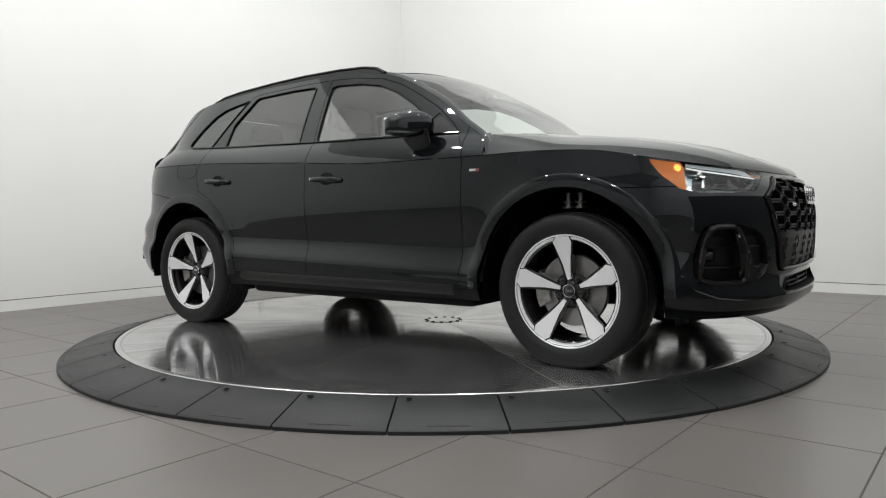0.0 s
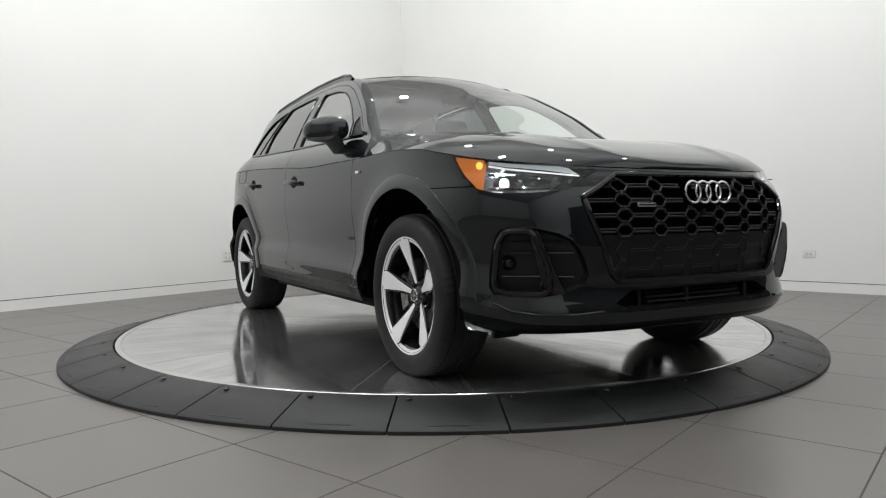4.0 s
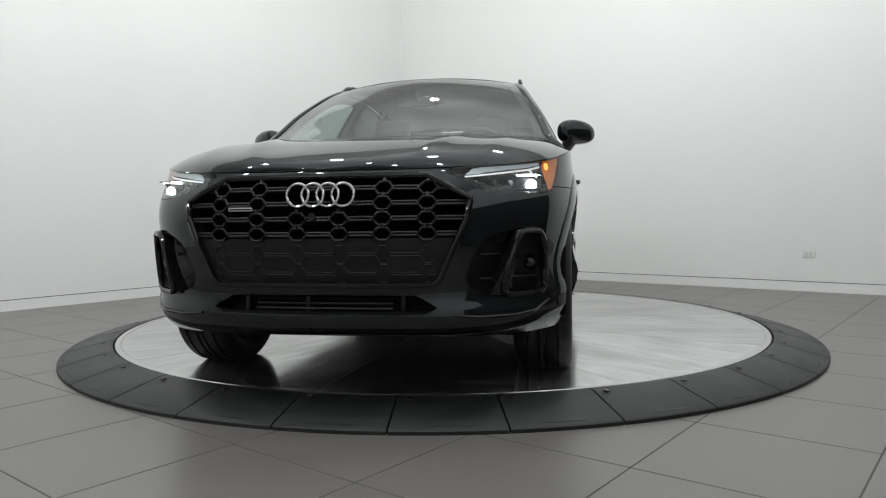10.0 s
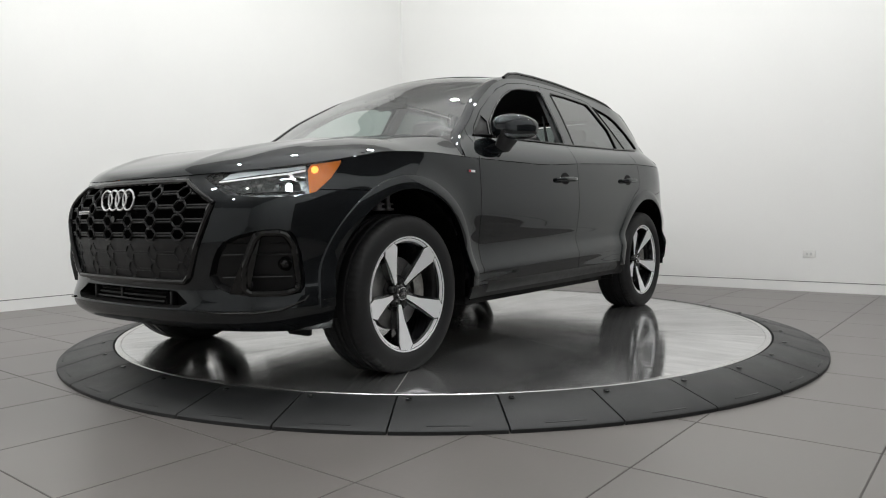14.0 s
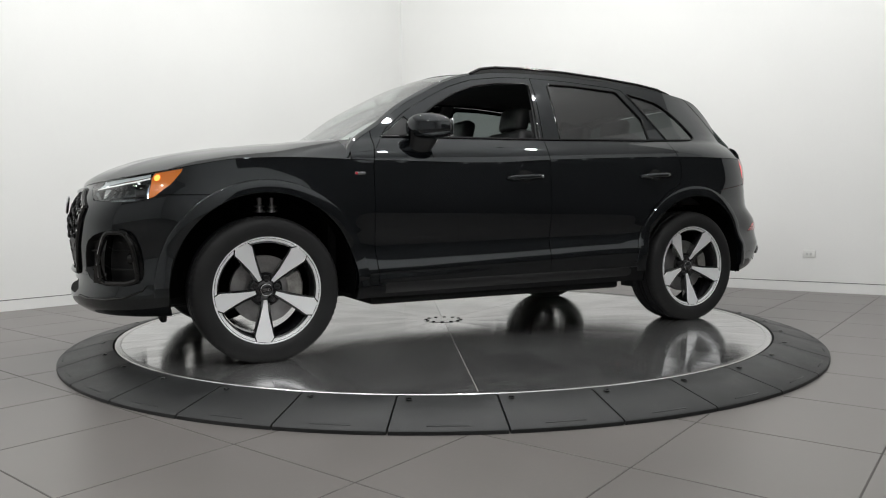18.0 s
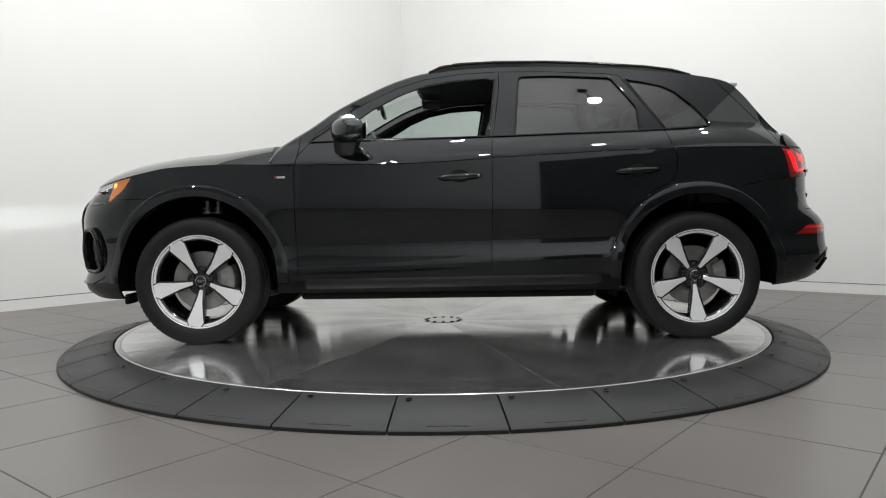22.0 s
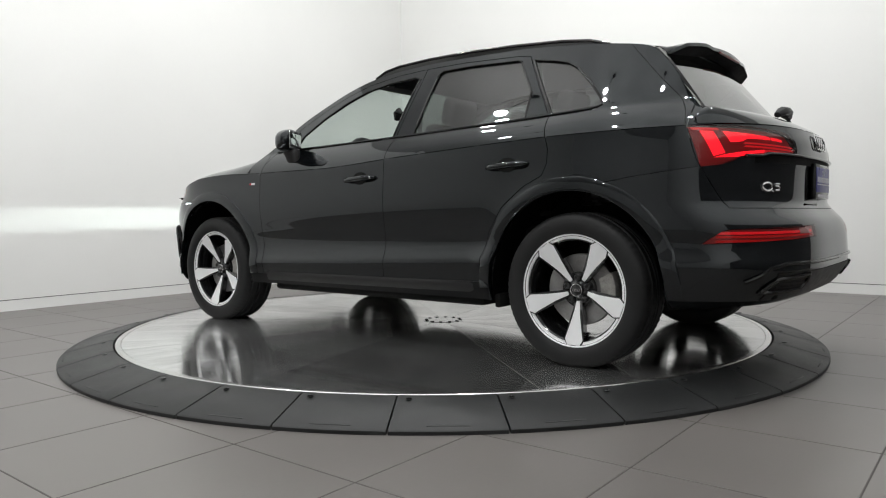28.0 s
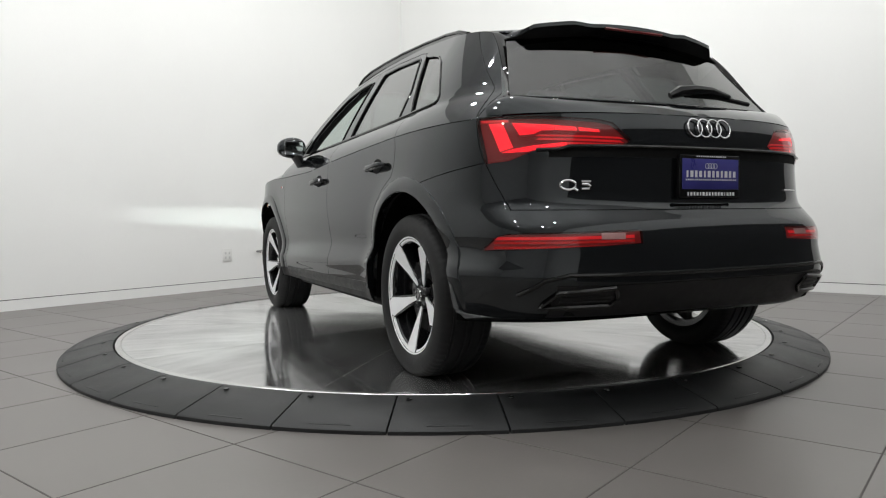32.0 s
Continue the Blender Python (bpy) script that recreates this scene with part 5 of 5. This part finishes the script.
for s in (1, -1):
    bm = bmesh.new()
    loop = [(0.735, 0.372), (0.690, 0.430), (0.50, 0.446), (0.475, 0.402), (0.50, 0.378)]
    tube(bm, [Vector((rear_x(p.x, p.y) - 0.007, p.x * s, p.y)) for p in dense(loop, 6)], 0.009, 6, True)
    ex = part("exhaust_trim", bm, GLOSSBLK, PANELS["rear_bumper"], "gloss black closed exhaust trim")
    bm = bmesh.new()
    for z in (0.395, 0.412, 0.429):
        tube(bm, [Vector((rear_x(y, z) - 0.006, y * s, z)) for y in (0.50, 0.58, 0.68)], 0.004, 6)
    part("exhaust_slats", bm, SATIN, ex)

# ---- sides: handles, mirrors, rails, badges ----
for s in (1, -1):
    for door, xc, z in (("front_door", -0.070, 0.928), ("rear_door", -1.066, 0.952)):
        own = PANELS[door, s]
        y = flank_y(xc, z)
        # Flat matte black oval on the door, painting the shade of the handle hollow.
        bm = bmesh.new()
        rows = []
        for i in range(25):
            a = 2 * math.pi * i / 24
            rows.append([Vector((xc + r * 0.056 * math.cos(a), s * (flank_y(xc, z + r * 0.036 * math.sin(a)) + 0.0022), z + 0.004 + r * 0.036 * math.sin(a))) for r in (1.0, 0.6, 0.02)])
        grid(bm, rows)
        cup = part("handle_cup_shade", bm, MATTE, own, "flat dark patch for the shaded hollow behind the door handle")
        bm = bmesh.new()
        L = 0.118
        pts = [(xc + L * k / 8, s * (y + 0.004 + 0.030 * (1 - (k / 8) ** 4) * (1 if abs(k) < 8 else 0.3)), z + 0.006 * (-(k / 8))) for k in range(-8, 9)]
        tube(bm, pts, [0.008 + 0.0075 * (1 - (k / 8) ** 6) for k in range(-8, 9)], 10, flat=1.05)
        part("door_handle", bm, PAINT, own, "black door handle")
        if door == "front_door":
            bm = bmesh.new()
            lathe(bm, [(0.0, 0.003), (0.008, 0.001), (0.009, -0.004)], "y", 14, m=Matrix.Translation((xc - L + 0.016, s * (y + 0.030), z + 0.005)) @ (Matrix.Identity(4) if s > 0 else Matrix.Rotation(math.pi, 4, "Z")))
            part("key_cap", bm, CHROME, own)
    if s < 0:
        bm = bmesh.new()
        loop = soften([(-1.300, 0.982), (-1.300, 1.066), (-1.318, 1.076), (-1.505, 1.082), (-1.515, 1.066), (-1.508, 1.000), (-1.492, 0.985)])
        tube(bm, [Vector((p.x, s * (flank_y(p.x, p.y) + 0.0002), p.y)) for p in dense(loop, 2)], 0.0014, 5, True)
        part("fuel_flap_seam", bm, MATTE, PANELS["body", s])
    bm = bmesh.new()
    tube(bm, [Vector((p.x, s * (up_y(p.x, p.y) + 0.0003), p.y)) for p in dense([(-1.585, 1.512, 0), (-1.68, 1.405, 0), (-1.77, 1.305, 0), (-1.85, 1.222, 0), (-1.885, 1.165, 0), (-1.906, 1.095, 0)], 6, False)], 0.0016, 5)
    part("gate_seam", bm, MATTE, PANELS["body", s], "dark shut line of the tailgate")
    # fender badge
    bm = bmesh.new()
    box(bm, (0.932, s * (flank_y(0.932, 0.936) + 0.002), 0.936), (0.056, 0.004, 0.013), None, 0.001)
    part("fender_badge", bm, CHROME, PANELS["fender", s], "small bright badge with a red end")
    bm = bmesh.new()
    box(bm, (0.932 + 0.020, s * (flank_y(0.932, 0.936) + 0.0045), 0.936), (0.013, 0.002, 0.011), Matrix.Identity(4))
    part("badge_red", bm, mat("red_enamel", (0.45, 0.01, 0.02), 0.3), PANELS["fender", s], smooth=False)
    # mirror
    bm = bmesh.new()
    NU, NW = 28, 18
    rows = []
    for i in range(NW + 1):
        v = -math.pi / 2 + math.pi * i / NW
        row = []
        for j in range(NU):
            u = 2 * math.pi * j / NU
            f = lambda c, e: math.copysign(abs(c) ** e, c)
            ex = f(math.cos(v), 0.75) * f(math.cos(u), 0.7)
            ey = f(math.sin(v), 0.8)
            ez = f(math.cos(v), 0.75) * f(math.sin(u), 0.75)
            x = 0.540 + (0.092 if ex > 0 else 0.076) * ex * (1 - 0.22 * max(0, ey)) - 0.048 * ey
            y = 0.957 + 0.108 * ey
            z = 1.184 + (0.078 if ez > 0 else 0.064) * ez * (1 - 0.14 * max(0, ey)) - 0.004 * ey
            row.append(Vector((x, y * s, z)))
        rows.append(row + [row[0]])
    grid(bm, rows)
    bmesh.ops.remove_doubles(bm, verts=bm.verts[:], dist=0.0006)
    bmesh.ops.recalc_face_normals(bm, faces=bm.faces[:])
    mir = part("door_mirror", bm, PAINT, PANELS["front_door", s], "gloss black door mirror on a dark foot")
    bm = bmesh.new()
    rows = []
    for i in range(9):
        t = i / 8
        c = Vector((0.560 + 0.030 * (1 - t) ** 1.5, 0.868 + 0.062 * t ** 1.2, 1.020 + 0.130 * t))
        w, d = 0.062 + 0.022 * t ** 2 - 0.010 * (1 - t), 0.026 + 0.022 * t ** 2
        rows.append([Vector((c.x + w * math.cos(a), s * (c.y + d * math.sin(a)), c.z + 0.016 * math.cos(a))) for a in [2 * math.pi * k / 14 for k in range(15)]])
    grid(bm, rows)
    bmesh.ops.recalc_face_normals(bm, faces=bm.faces[:])
    part("mirror_foot", bm, SATIN, mir)
    bm = bmesh.new()
    box(bm, (0, 0, 0), (0.004, 0.150, 0.092), Matrix.Translation((0.466, s * 0.958, 1.182)) @ Matrix.Rotation(s * radians(23), 4, "Z"), 0.0018)
    part("mirror_glass", bm, CHROME, mir, "mirror glass")
    # roof rail
    bm = bmesh.new()
    RX = [(0.10, 1.572), (0.03, 1.606), (-0.08, 1.626), (-0.30, 1.637), (-0.60, 1.636), (-0.90, 1.622), (-1.20, 1.596), (-1.36, 1.571), (-1.46, 1.540)]
    rail = [Vector((x, s * (up_y(x, EDGE(x)) - 0.014), z - 0.006)) for x, z in RX]
    tube(bm, dense(rail, 4, False), 0.0135, 10, flat=0.75)
    part("roof_rail", bm, GLOSSBLK, car, "gloss black roof rail")
    bm = bmesh.new()
    rows = []
    for p in dense(rail, 3, False):
        rows.append([Vector((p.x, p.y + s * 0.012, min(p.z, EDGE(p.x) - 0.003))), Vector((p.x, p.y + s * 0.006, p.z))])
    grid(bm, rows)
    part("rail_base", bm, GLOSSBLK, car)
    # black trim round the side windows
    for poly in (WIN_F, WIN_R, WIN_Q):
        bm = bmesh.new()
        tube(bm, [Vector((p.x, s * (up_y(p.x, p.y) + 0.0005), p.y)) for p in dense([(x, z, 0) for x, z in poly], 6)], 0.0055, 6, True)
        part("window_trim", bm, GLOSSBLK, car)
    # belt trim
    bm = bmesh.new()
    tube(bm, [Vector((x, s * (up_y(x, BELT(x) + 0.006) + 0.003), BELT(x) + 0.006)) for x in [0.78 - 2.25 * k / 60 for k in range(61)]], 0.0055, 6)
    part("belt_trim", bm, GLOSSBLK, car)
    # sill blade
    bm = bmesh.new()
    rows = []
    for i in range(41):
        x = 0.80 - 1.66 * i / 40
        k = min(1, i / 10) * min(1, (40 - i) / 4)
        z = 0.348 + 0.012 * i / 40
        rows.append([Vector((x, s * y, zz)) for y, zz in ((wide(x, z + 0.016) + 0.0015, z + 0.016), (wide(x, z) + 0.003 + 0.005 * k, z + 0.004), (wide(x, z) + 0.003 + 0.005 * k, z - 0.014), (wide(x, z - 0.04) + 0.001, z - 0.040))])
    grid(bm, rows)
    bmesh.ops.recalc_face_normals(bm, faces=bm.faces[:])
    part("sill_blade", bm, SATIN, PANELS["side_skirt", s])
    # in the wheel wells
    for x, z in ((1.374, 0.765), (-1.434, 0.778)):
        bm = bmesh.new()
        for dx in (-0.032, 0.032):
            m = Matrix.Translation((x + dx, s * 0.73, z))
            lathe(bm, [(0.0, 0.05), (0.012, 0.05), (0.012, 0.012), (0.027, 0.010), (0.028, 0.002), (0.016, 0.0), (0.016, -0.012), (0.030, -0.014), (0.031, -0.024), (0.0, -0.026)], "z", 18, m=m)
        part("suspension_arm", bm, STEEL if x > 0 else MATTE, car)
    bm = bmesh.new()
    box(bm, (1.880, s * 0.70, 0.245), (0.03, 0.13, 0.06), Matrix.Identity(4), 0.01)
    part("air_deflector", bm, MATTE, car)
    bm = bmesh.new()
    box(bm, (-0.955, s * 0.80, 0.275), (0.03, 0.12, 0.07), Matrix.Identity(4), 0.008)
    part("air_deflector", bm, MATTE, car)
# cowl: from the hood's rear edge up to the windscreen, dark in the middle and painted at its ends
HE = [crease_pt(sv) for sv in SV if crease_pt(sv).x >= 0.965][-1]
for u0, u1, name, m in ((-1.0, -0.80, "cowl_corner", SATIN), (-0.80, 0.80, "cowl", MATTE), (0.80, 1.0, "cowl_corner", SATIN)):
    bm = bmesh.new()
    rows = []
    for k in range(25):
        u = u0 + (u1 - u0) * k / 24
        h, g = hood_pt(HE, abs(u)), screen(0.0, abs(u))
        h, g = Vector((h.x, math.copysign(h.y, u), h.z)), Vector((g.x, math.copysign(g.y, u), g.z))
        rows.append([h + Vector((0.004, 0, -0.008)), h.lerp(g, 0.06) + Vector((0, 0, -0.002)), h.lerp(g, 0.5) + Vector((0, 0, 0.003)), g + Vector((0, 0, 0.001)), g + Vector((-0.03, 0, 0.004))])
    grid(bm, rows)
    bmesh.ops.recalc_face_normals(bm, faces=bm.faces[:])
    part(name, bm, m, car)
bm = bmesh.new()
c = screen(0.955, 0.78)
for sgn in (1,):
    a, b, c2, d = screen(0.93, 0.72), screen(0.93, 0.90), screen(0.975, 0.90), screen(0.975, 0.72)
    vs = [bm.verts.new(p + Vector((-0.004, 0, -0.002))) for p in (a, b, c2, d)]
    bm.faces.new(vs)
part("screen_label", bm, mat("white_label", (0.75, 0.75, 0.75), 0.6), ws, "white label on the windscreen")


# ---- car: inside ----
def rounded(bm, c, size, m=None, bevel=0.03, seg=3):
    r = bmesh.ops.create_cube(bm, size=1.0)
    vs = r["verts"]
    bmesh.ops.transform(bm, matrix=Matrix.Translation(c) @ (m or Matrix.Identity(4)) @ Matrix.Diagonal((*size, 1)), verts=vs)
    es = list({e for v in vs for e in v.link_edges})
    bmesh.ops.bevel(bm, geom=es, offset=bevel, segments=seg, profile=0.5, affect="EDGES")


tilt = Matrix.Rotation(radians(-14), 4, "Y")
for y in (0.37, -0.37):
    bm = bmesh.new()
    rounded(bm, (0.02, y, 0.66), (0.50, 0.50, 0.16), Matrix.Rotation(radians(-6), 4, "Y"), 0.05)
    seat = part("front_seat", bm, SEATM, car, "black leather front seat")
    bm = bmesh.new()
    rounded(bm, (-0.27, y, 0.98), (0.14, 0.48, 0.56), tilt, 0.05)
    part("backrest", bm, SEATM, seat)
    bm = bmesh.new()
    rounded(bm, (-0.36, y, 1.335), (0.10, 0.26, 0.17), tilt, 0.04)
    part("headrest", bm, SEATM, seat)
    for d in (-0.06, 0.06):
        bm = bmesh.new()
        tube(bm, [(-0.335, y + d, 1.20), (-0.352, y + d, 1.29)], 0.006, 8)
        part("headrest_post", bm, CHROME, seat)
bm = bmesh.new()
rounded(bm, (-0.78, 0, 0.68), (0.50, 1.36, 0.18), None, 0.05)
bench = part("rear_bench", bm, SEATM, car, "black leather rear bench")
bm = bmesh.new()
rounded(bm, (-1.08, 0, 0.98), (0.16, 1.34, 0.56), tilt, 0.05)
part("backrest", bm, SEATM, bench)
for y in (0.42, 0.0, -0.42):
    bm = bmesh.new()
    rounded(bm, (-1.16, y, 1.30), (0.09, 0.25, 0.13), tilt, 0.035)
    part("headrest", bm, SEATM, bench)
bm = bmesh.new()
rows = []
for i in range(25):
    y = -0.80 + 1.6 * i / 24
    h = 0.03 * math.exp(-((y - 0.37) / 0.16) ** 2)
    rows.append([Vector((x, y, z)) for x, z in ((0.98, 1.085), (0.82, 1.128 + h * 0.3), (0.66, 1.150 + h * 0.8), (0.56, 1.142 + h), (0.52, 1.10 + h), (0.50, 1.02), (0.52, 0.70))])
grid(bm, rows)
bmesh.ops.recalc_face_normals(bm, faces=bm.faces[:])
dash = part("dashboard", bm, DARKIN, car, "dark dashboard")
bm = bmesh.new()
box(bm, (0.535, 0.0, 1.145), (0.015, 0.25, 0.09), Matrix.Identity(4), 0.004)
part("screen", bm, GLOSSBLK, dash, "dark centre screen")
M = Matrix.Translation((0.385, 0.37, 1.070)) @ Matrix.Rotation(radians(-66), 4, "Y")
bm = bmesh.new()
tube(bm, [M @ Vector((0.182 * math.cos(a), 0.182 * math.sin(a), 0)) for a in [2 * math.pi * k / 40 for k in range(40)]], 0.0155, 8, True)
wheel_in = part("steering_wheel", bm, SEATM, car, "black steering wheel")
bm = bmesh.new()
box(bm, (0, 0, -0.012), (0.13, 0.15, 0.045), M, 0.015)
part("wheel_hub", bm, DARKIN, wheel_in)
for a in (90, 270, 0 + 180):
    bm = bmesh.new()
    c, s_ = math.cos(radians(a)), math.sin(radians(a))
    tube(bm, [M @ Vector((0.05 * c, 0.05 * s_, -0.01)), M @ Vector((0.178 * c, 0.178 * s_, 0))], 0.013, 8)
    part("wheel_spoke", bm, DARKIN, wheel_in)
bm = bmesh.new()
rounded(bm, (0.425, -0.03, 1.425), (0.025, 0.235, 0.068), Matrix.Rotation(radians(8), 4, "Y"), 0.01, 2)
im = part("inside_mirror", bm, GLOSSBLK, car, "black inside mirror")
bm = bmesh.new()
tube(bm, [(0.445, -0.01, 1.445), (0.47, 0, 1.485)], 0.02, 8)
part("mirror_foot", bm, DARKIN, im)
# headliner, floor, pillars
bm = bmesh.new()
rows = []
for i in range(31):
    x = 0.10 - 1.72 * i / 30
    ze = EDGE(x) - 0.03
    ye = up_y(x, EDGE(x)) - 0.02
    rows.append([Vector((x + (0.06 - 0.1 * i / 30) * (1 - u * u), ye * u, ze + 0.035 * (1 - abs(u) ** 2.3))) for u in [-1 + j / 8 for j in range(17)]])
grid(bm, rows)
bmesh.ops.recalc_face_normals(bm, faces=bm.faces[:])
part("headliner", bm, LINER, car, "dark cloth headliner")
bm = bmesh.new()
box(bm, (0.0, 0, 0.40), (1.84, 1.60, 0.06))
part("cabin_floor", bm, DARKIN, car)
bm = bmesh.new()
box(bm, (-1.66, 0, 0.80), (0.55, 1.45, 0.06))
part("boot_floor", bm, DARKIN, car)
bm = bmesh.new()
box(bm, (1.02, 0, 0.72), (0.04, 1.44, 0.52))
part("bulkhead", bm, MATTE, car)
for s in (1, -1):
    bm = bmesh.new()
    low_z = lambda x: 0.42 if x > -0.93 else 0.88
    grid(bm, [[Vector((x, s * (min(WIDE(min(z, 1.0)), up_y(x, z) if z > CREASE(x) else 9) - 0.07), z)) for z in [low_z(x) + (1.135 - low_z(x)) * q for q in (0, 0.25, 0.5, 0.8, 0.92, 1)]] for x in [0.93 - 1.86 * k / 18 for k in range(19)] + [-0.94 - 0.70 * k / 8 for k in range(9)]])
    part("door_lining", bm, DARKIN, car)
    for x0, x1, w in ((-0.275, -0.36, 0.10), (-1.10, -1.02, 0.06)):
        bm = bmesh.new()
        rows = []
        for k in range(7):
            t = k / 6
            z = 1.10 + 0.46 * t
            x = (x0 + (x1 - x0) * t) if x0 > -1 else (-1.235 + 0.20 * t)
            y = up_y(x, z) - 0.018
            rows.append([Vector((x + w / 2, s * y, z)), Vector((x + w / 2 - 0.01, s * (y - 0.03), z)), Vector((x - w / 2 + 0.01, s * (y - 0.03), z)), Vector((x - w / 2, s * y, z))])
        grid(bm, rows)
        part("pillar_lining", bm, LINER, car)
    bm = bmesh.new()
    rows = []
    for i in range(13):
        x = 0.93 - 0.85 * i / 12
        p = up(x, EDGE(x))
        rows.append([Vector((p.x - 0.03, s * (p.y - 0.018), p.z - 0.045)), Vector((p.x - 0.01, s * (p.y - 0.075), p.z - 0.03)), Vector((p.x + 0.01, s * (p.y - 0.06), p.z - 0.005))])
    grid(bm, rows)
    part("pillar_lining", bm, LINER, car)
    bm = bmesh.new()
    rows = []
    for i in range(9):
        x = -1.50 - 0.36 * i / 8
        rows.append([Vector((x, s * (up_y(x, z) - 0.03), z)) for z in [1.10 + (EDGE(x) - 0.02 - 1.10) * k / 4 for k in range(5)]])
    grid(bm, rows)
    part("pillar_lining", bm, LINER, car)
    bm = bmesh.new()
    tube(bm, [(-0.30, s * 0.66, 1.36), (-0.31, s * 0.70, 1.10), (-0.28, s * 0.72, 0.70)], 0.018, 6, flat=0.25)
    part("seat_belt", bm, DARKIN, car)
    bm = bmesh.new()
    box(bm, (0.10, s * 0.34, 1.525), (0.13, 0.36, 0.012), None, 0.004)
    part("sun_visor", bm, LINER, car)


# ---- wall fittings ----
def outlet(u, v, z, wide, high, along, n, label):
    ob = new("wall_outlet", None)
    c = room(u, v, z)
    rot = Matrix.Rotation(math.atan2(along.y, along.x), 4, "Z")
    ob.matrix_basis = Matrix.Translation(c) @ rot
    tagged(ob, label, "wall outlet")
    loc = 1 if rot.to_3x3().col[1].dot(n) > 0 else -1
    bm = bmesh.new()
    box(bm, (0, loc * 0.004, 0), (wide, 0.008, high), None, 0.003)
    plate = part("cover_plate", bm, mat("outlet_white", (0.72, 0.72, 0.70), 0.4), ob)
    for dx in ((-0.018, 0.018) if wide > high else (-0.025, 0.025)):
        for dz in ((0,) if wide > high else (0.025, -0.025)):
            bm = bmesh.new()
            box(bm, (dx, loc * 0.0085, dz), (0.022, 0.003, 0.026), None, 0.001)
            part("socket", bm, mat("socket_grey", (0.55, 0.55, 0.54), 0.5), plate)
    return ob


outlet(U1, 1.504, 0.370, 0.115, 0.075, RV, -RU, "white horizontal wall outlet above the baseboard")
outlet(0.915, V0, 0.376, 0.12, 0.14, RU, RV, "white double wall outlet above the baseboard")
tap = new("wall_valve", None)
tap.matrix_basis = Matrix.Translation(room(1.321, V0, 0.402)) @ Matrix.Rotation(ROOM_A, 4, "Z")
tagged(tap, "small grey metal valve stub on the wall", "wall valve")
bm = bmesh.new()
tube(bm, [(0, 0, 0), (0, -0.05, 0), (0, -0.07, -0.005)], 0.012, 10)
part("pipe", bm, STEEL, tap)
bm = bmesh.new()
tube(bm, [(-0.03, -0.06, 0.006), (0.035, -0.06, 0.010)], 0.009, 8)
part("lever", bm, STEEL, tap)

# ---- floor tiles ----
bm = bmesh.new()
box(bm, (0, 0, -0.006), (0.5945, 0.5945, 0.012), None, 0.0012)
tile_me = finish(bm, "tile", TILE, False)
far_tiles = bmesh.new()
for i in range(-14, 13):
    for j in range(-8, 19):
        u, v = -2.94 + 0.3 + 0.6 * i, 0.32 + 0.3 + 0.6 * j
        c = room(u, v)
        if not (U0 - 0.3 < u < U1 + 0.29 and V0 - 0.29 < v < V1 + 0.3) or math.hypot(c.x, c.y) < R_DISC - 0.5:
            continue
        if u > -5.6 and v < 5.2:
            ob = new("tile", tile_me)
            ob.parent = floor
            ob.matrix_basis = Matrix.Translation(c) @ Matrix.Rotation(ROOM_A, 4, "Z")
        else:
            f = [far_tiles.verts.new(room(u + du, v + dv, 0.0)) for du, dv in ((-0.297, -0.297), (-0.297, 0.297), (0.297, 0.297), (0.297, -0.297))]
            far_tiles.faces.new(f)
tagged(part("far_tiles", far_tiles, TILE, floor, smooth=False), kind="stuff")


# ---- what moves: the turntable carries the car round ----
TURN = [(0, -35.3), (0.5, -37.3), (1, -40.38), (2, -47.08), (3.5, -57.1), (6, -73.78), (9, -93.67), (12, -113.75), (14.5, -130.5), (17, -146.9), (20, -166.85), (22, -179.85), (25, -199.3), (28, -218.25), (30, -231.2), (32, -244.4)]
CAR_X, CAR_Y = -0.030, -0.059


def motions():
    walk(car, [(t, pose(0, 0, DISC_Z, 0, 0, a) @ Matrix.Translation((CAR_X, CAR_Y, 0))) for t, a in TURN])
    walk(disc, [(t, pose(0, 0, 0, 0, 0, a)) for t, a in TURN])


motions()
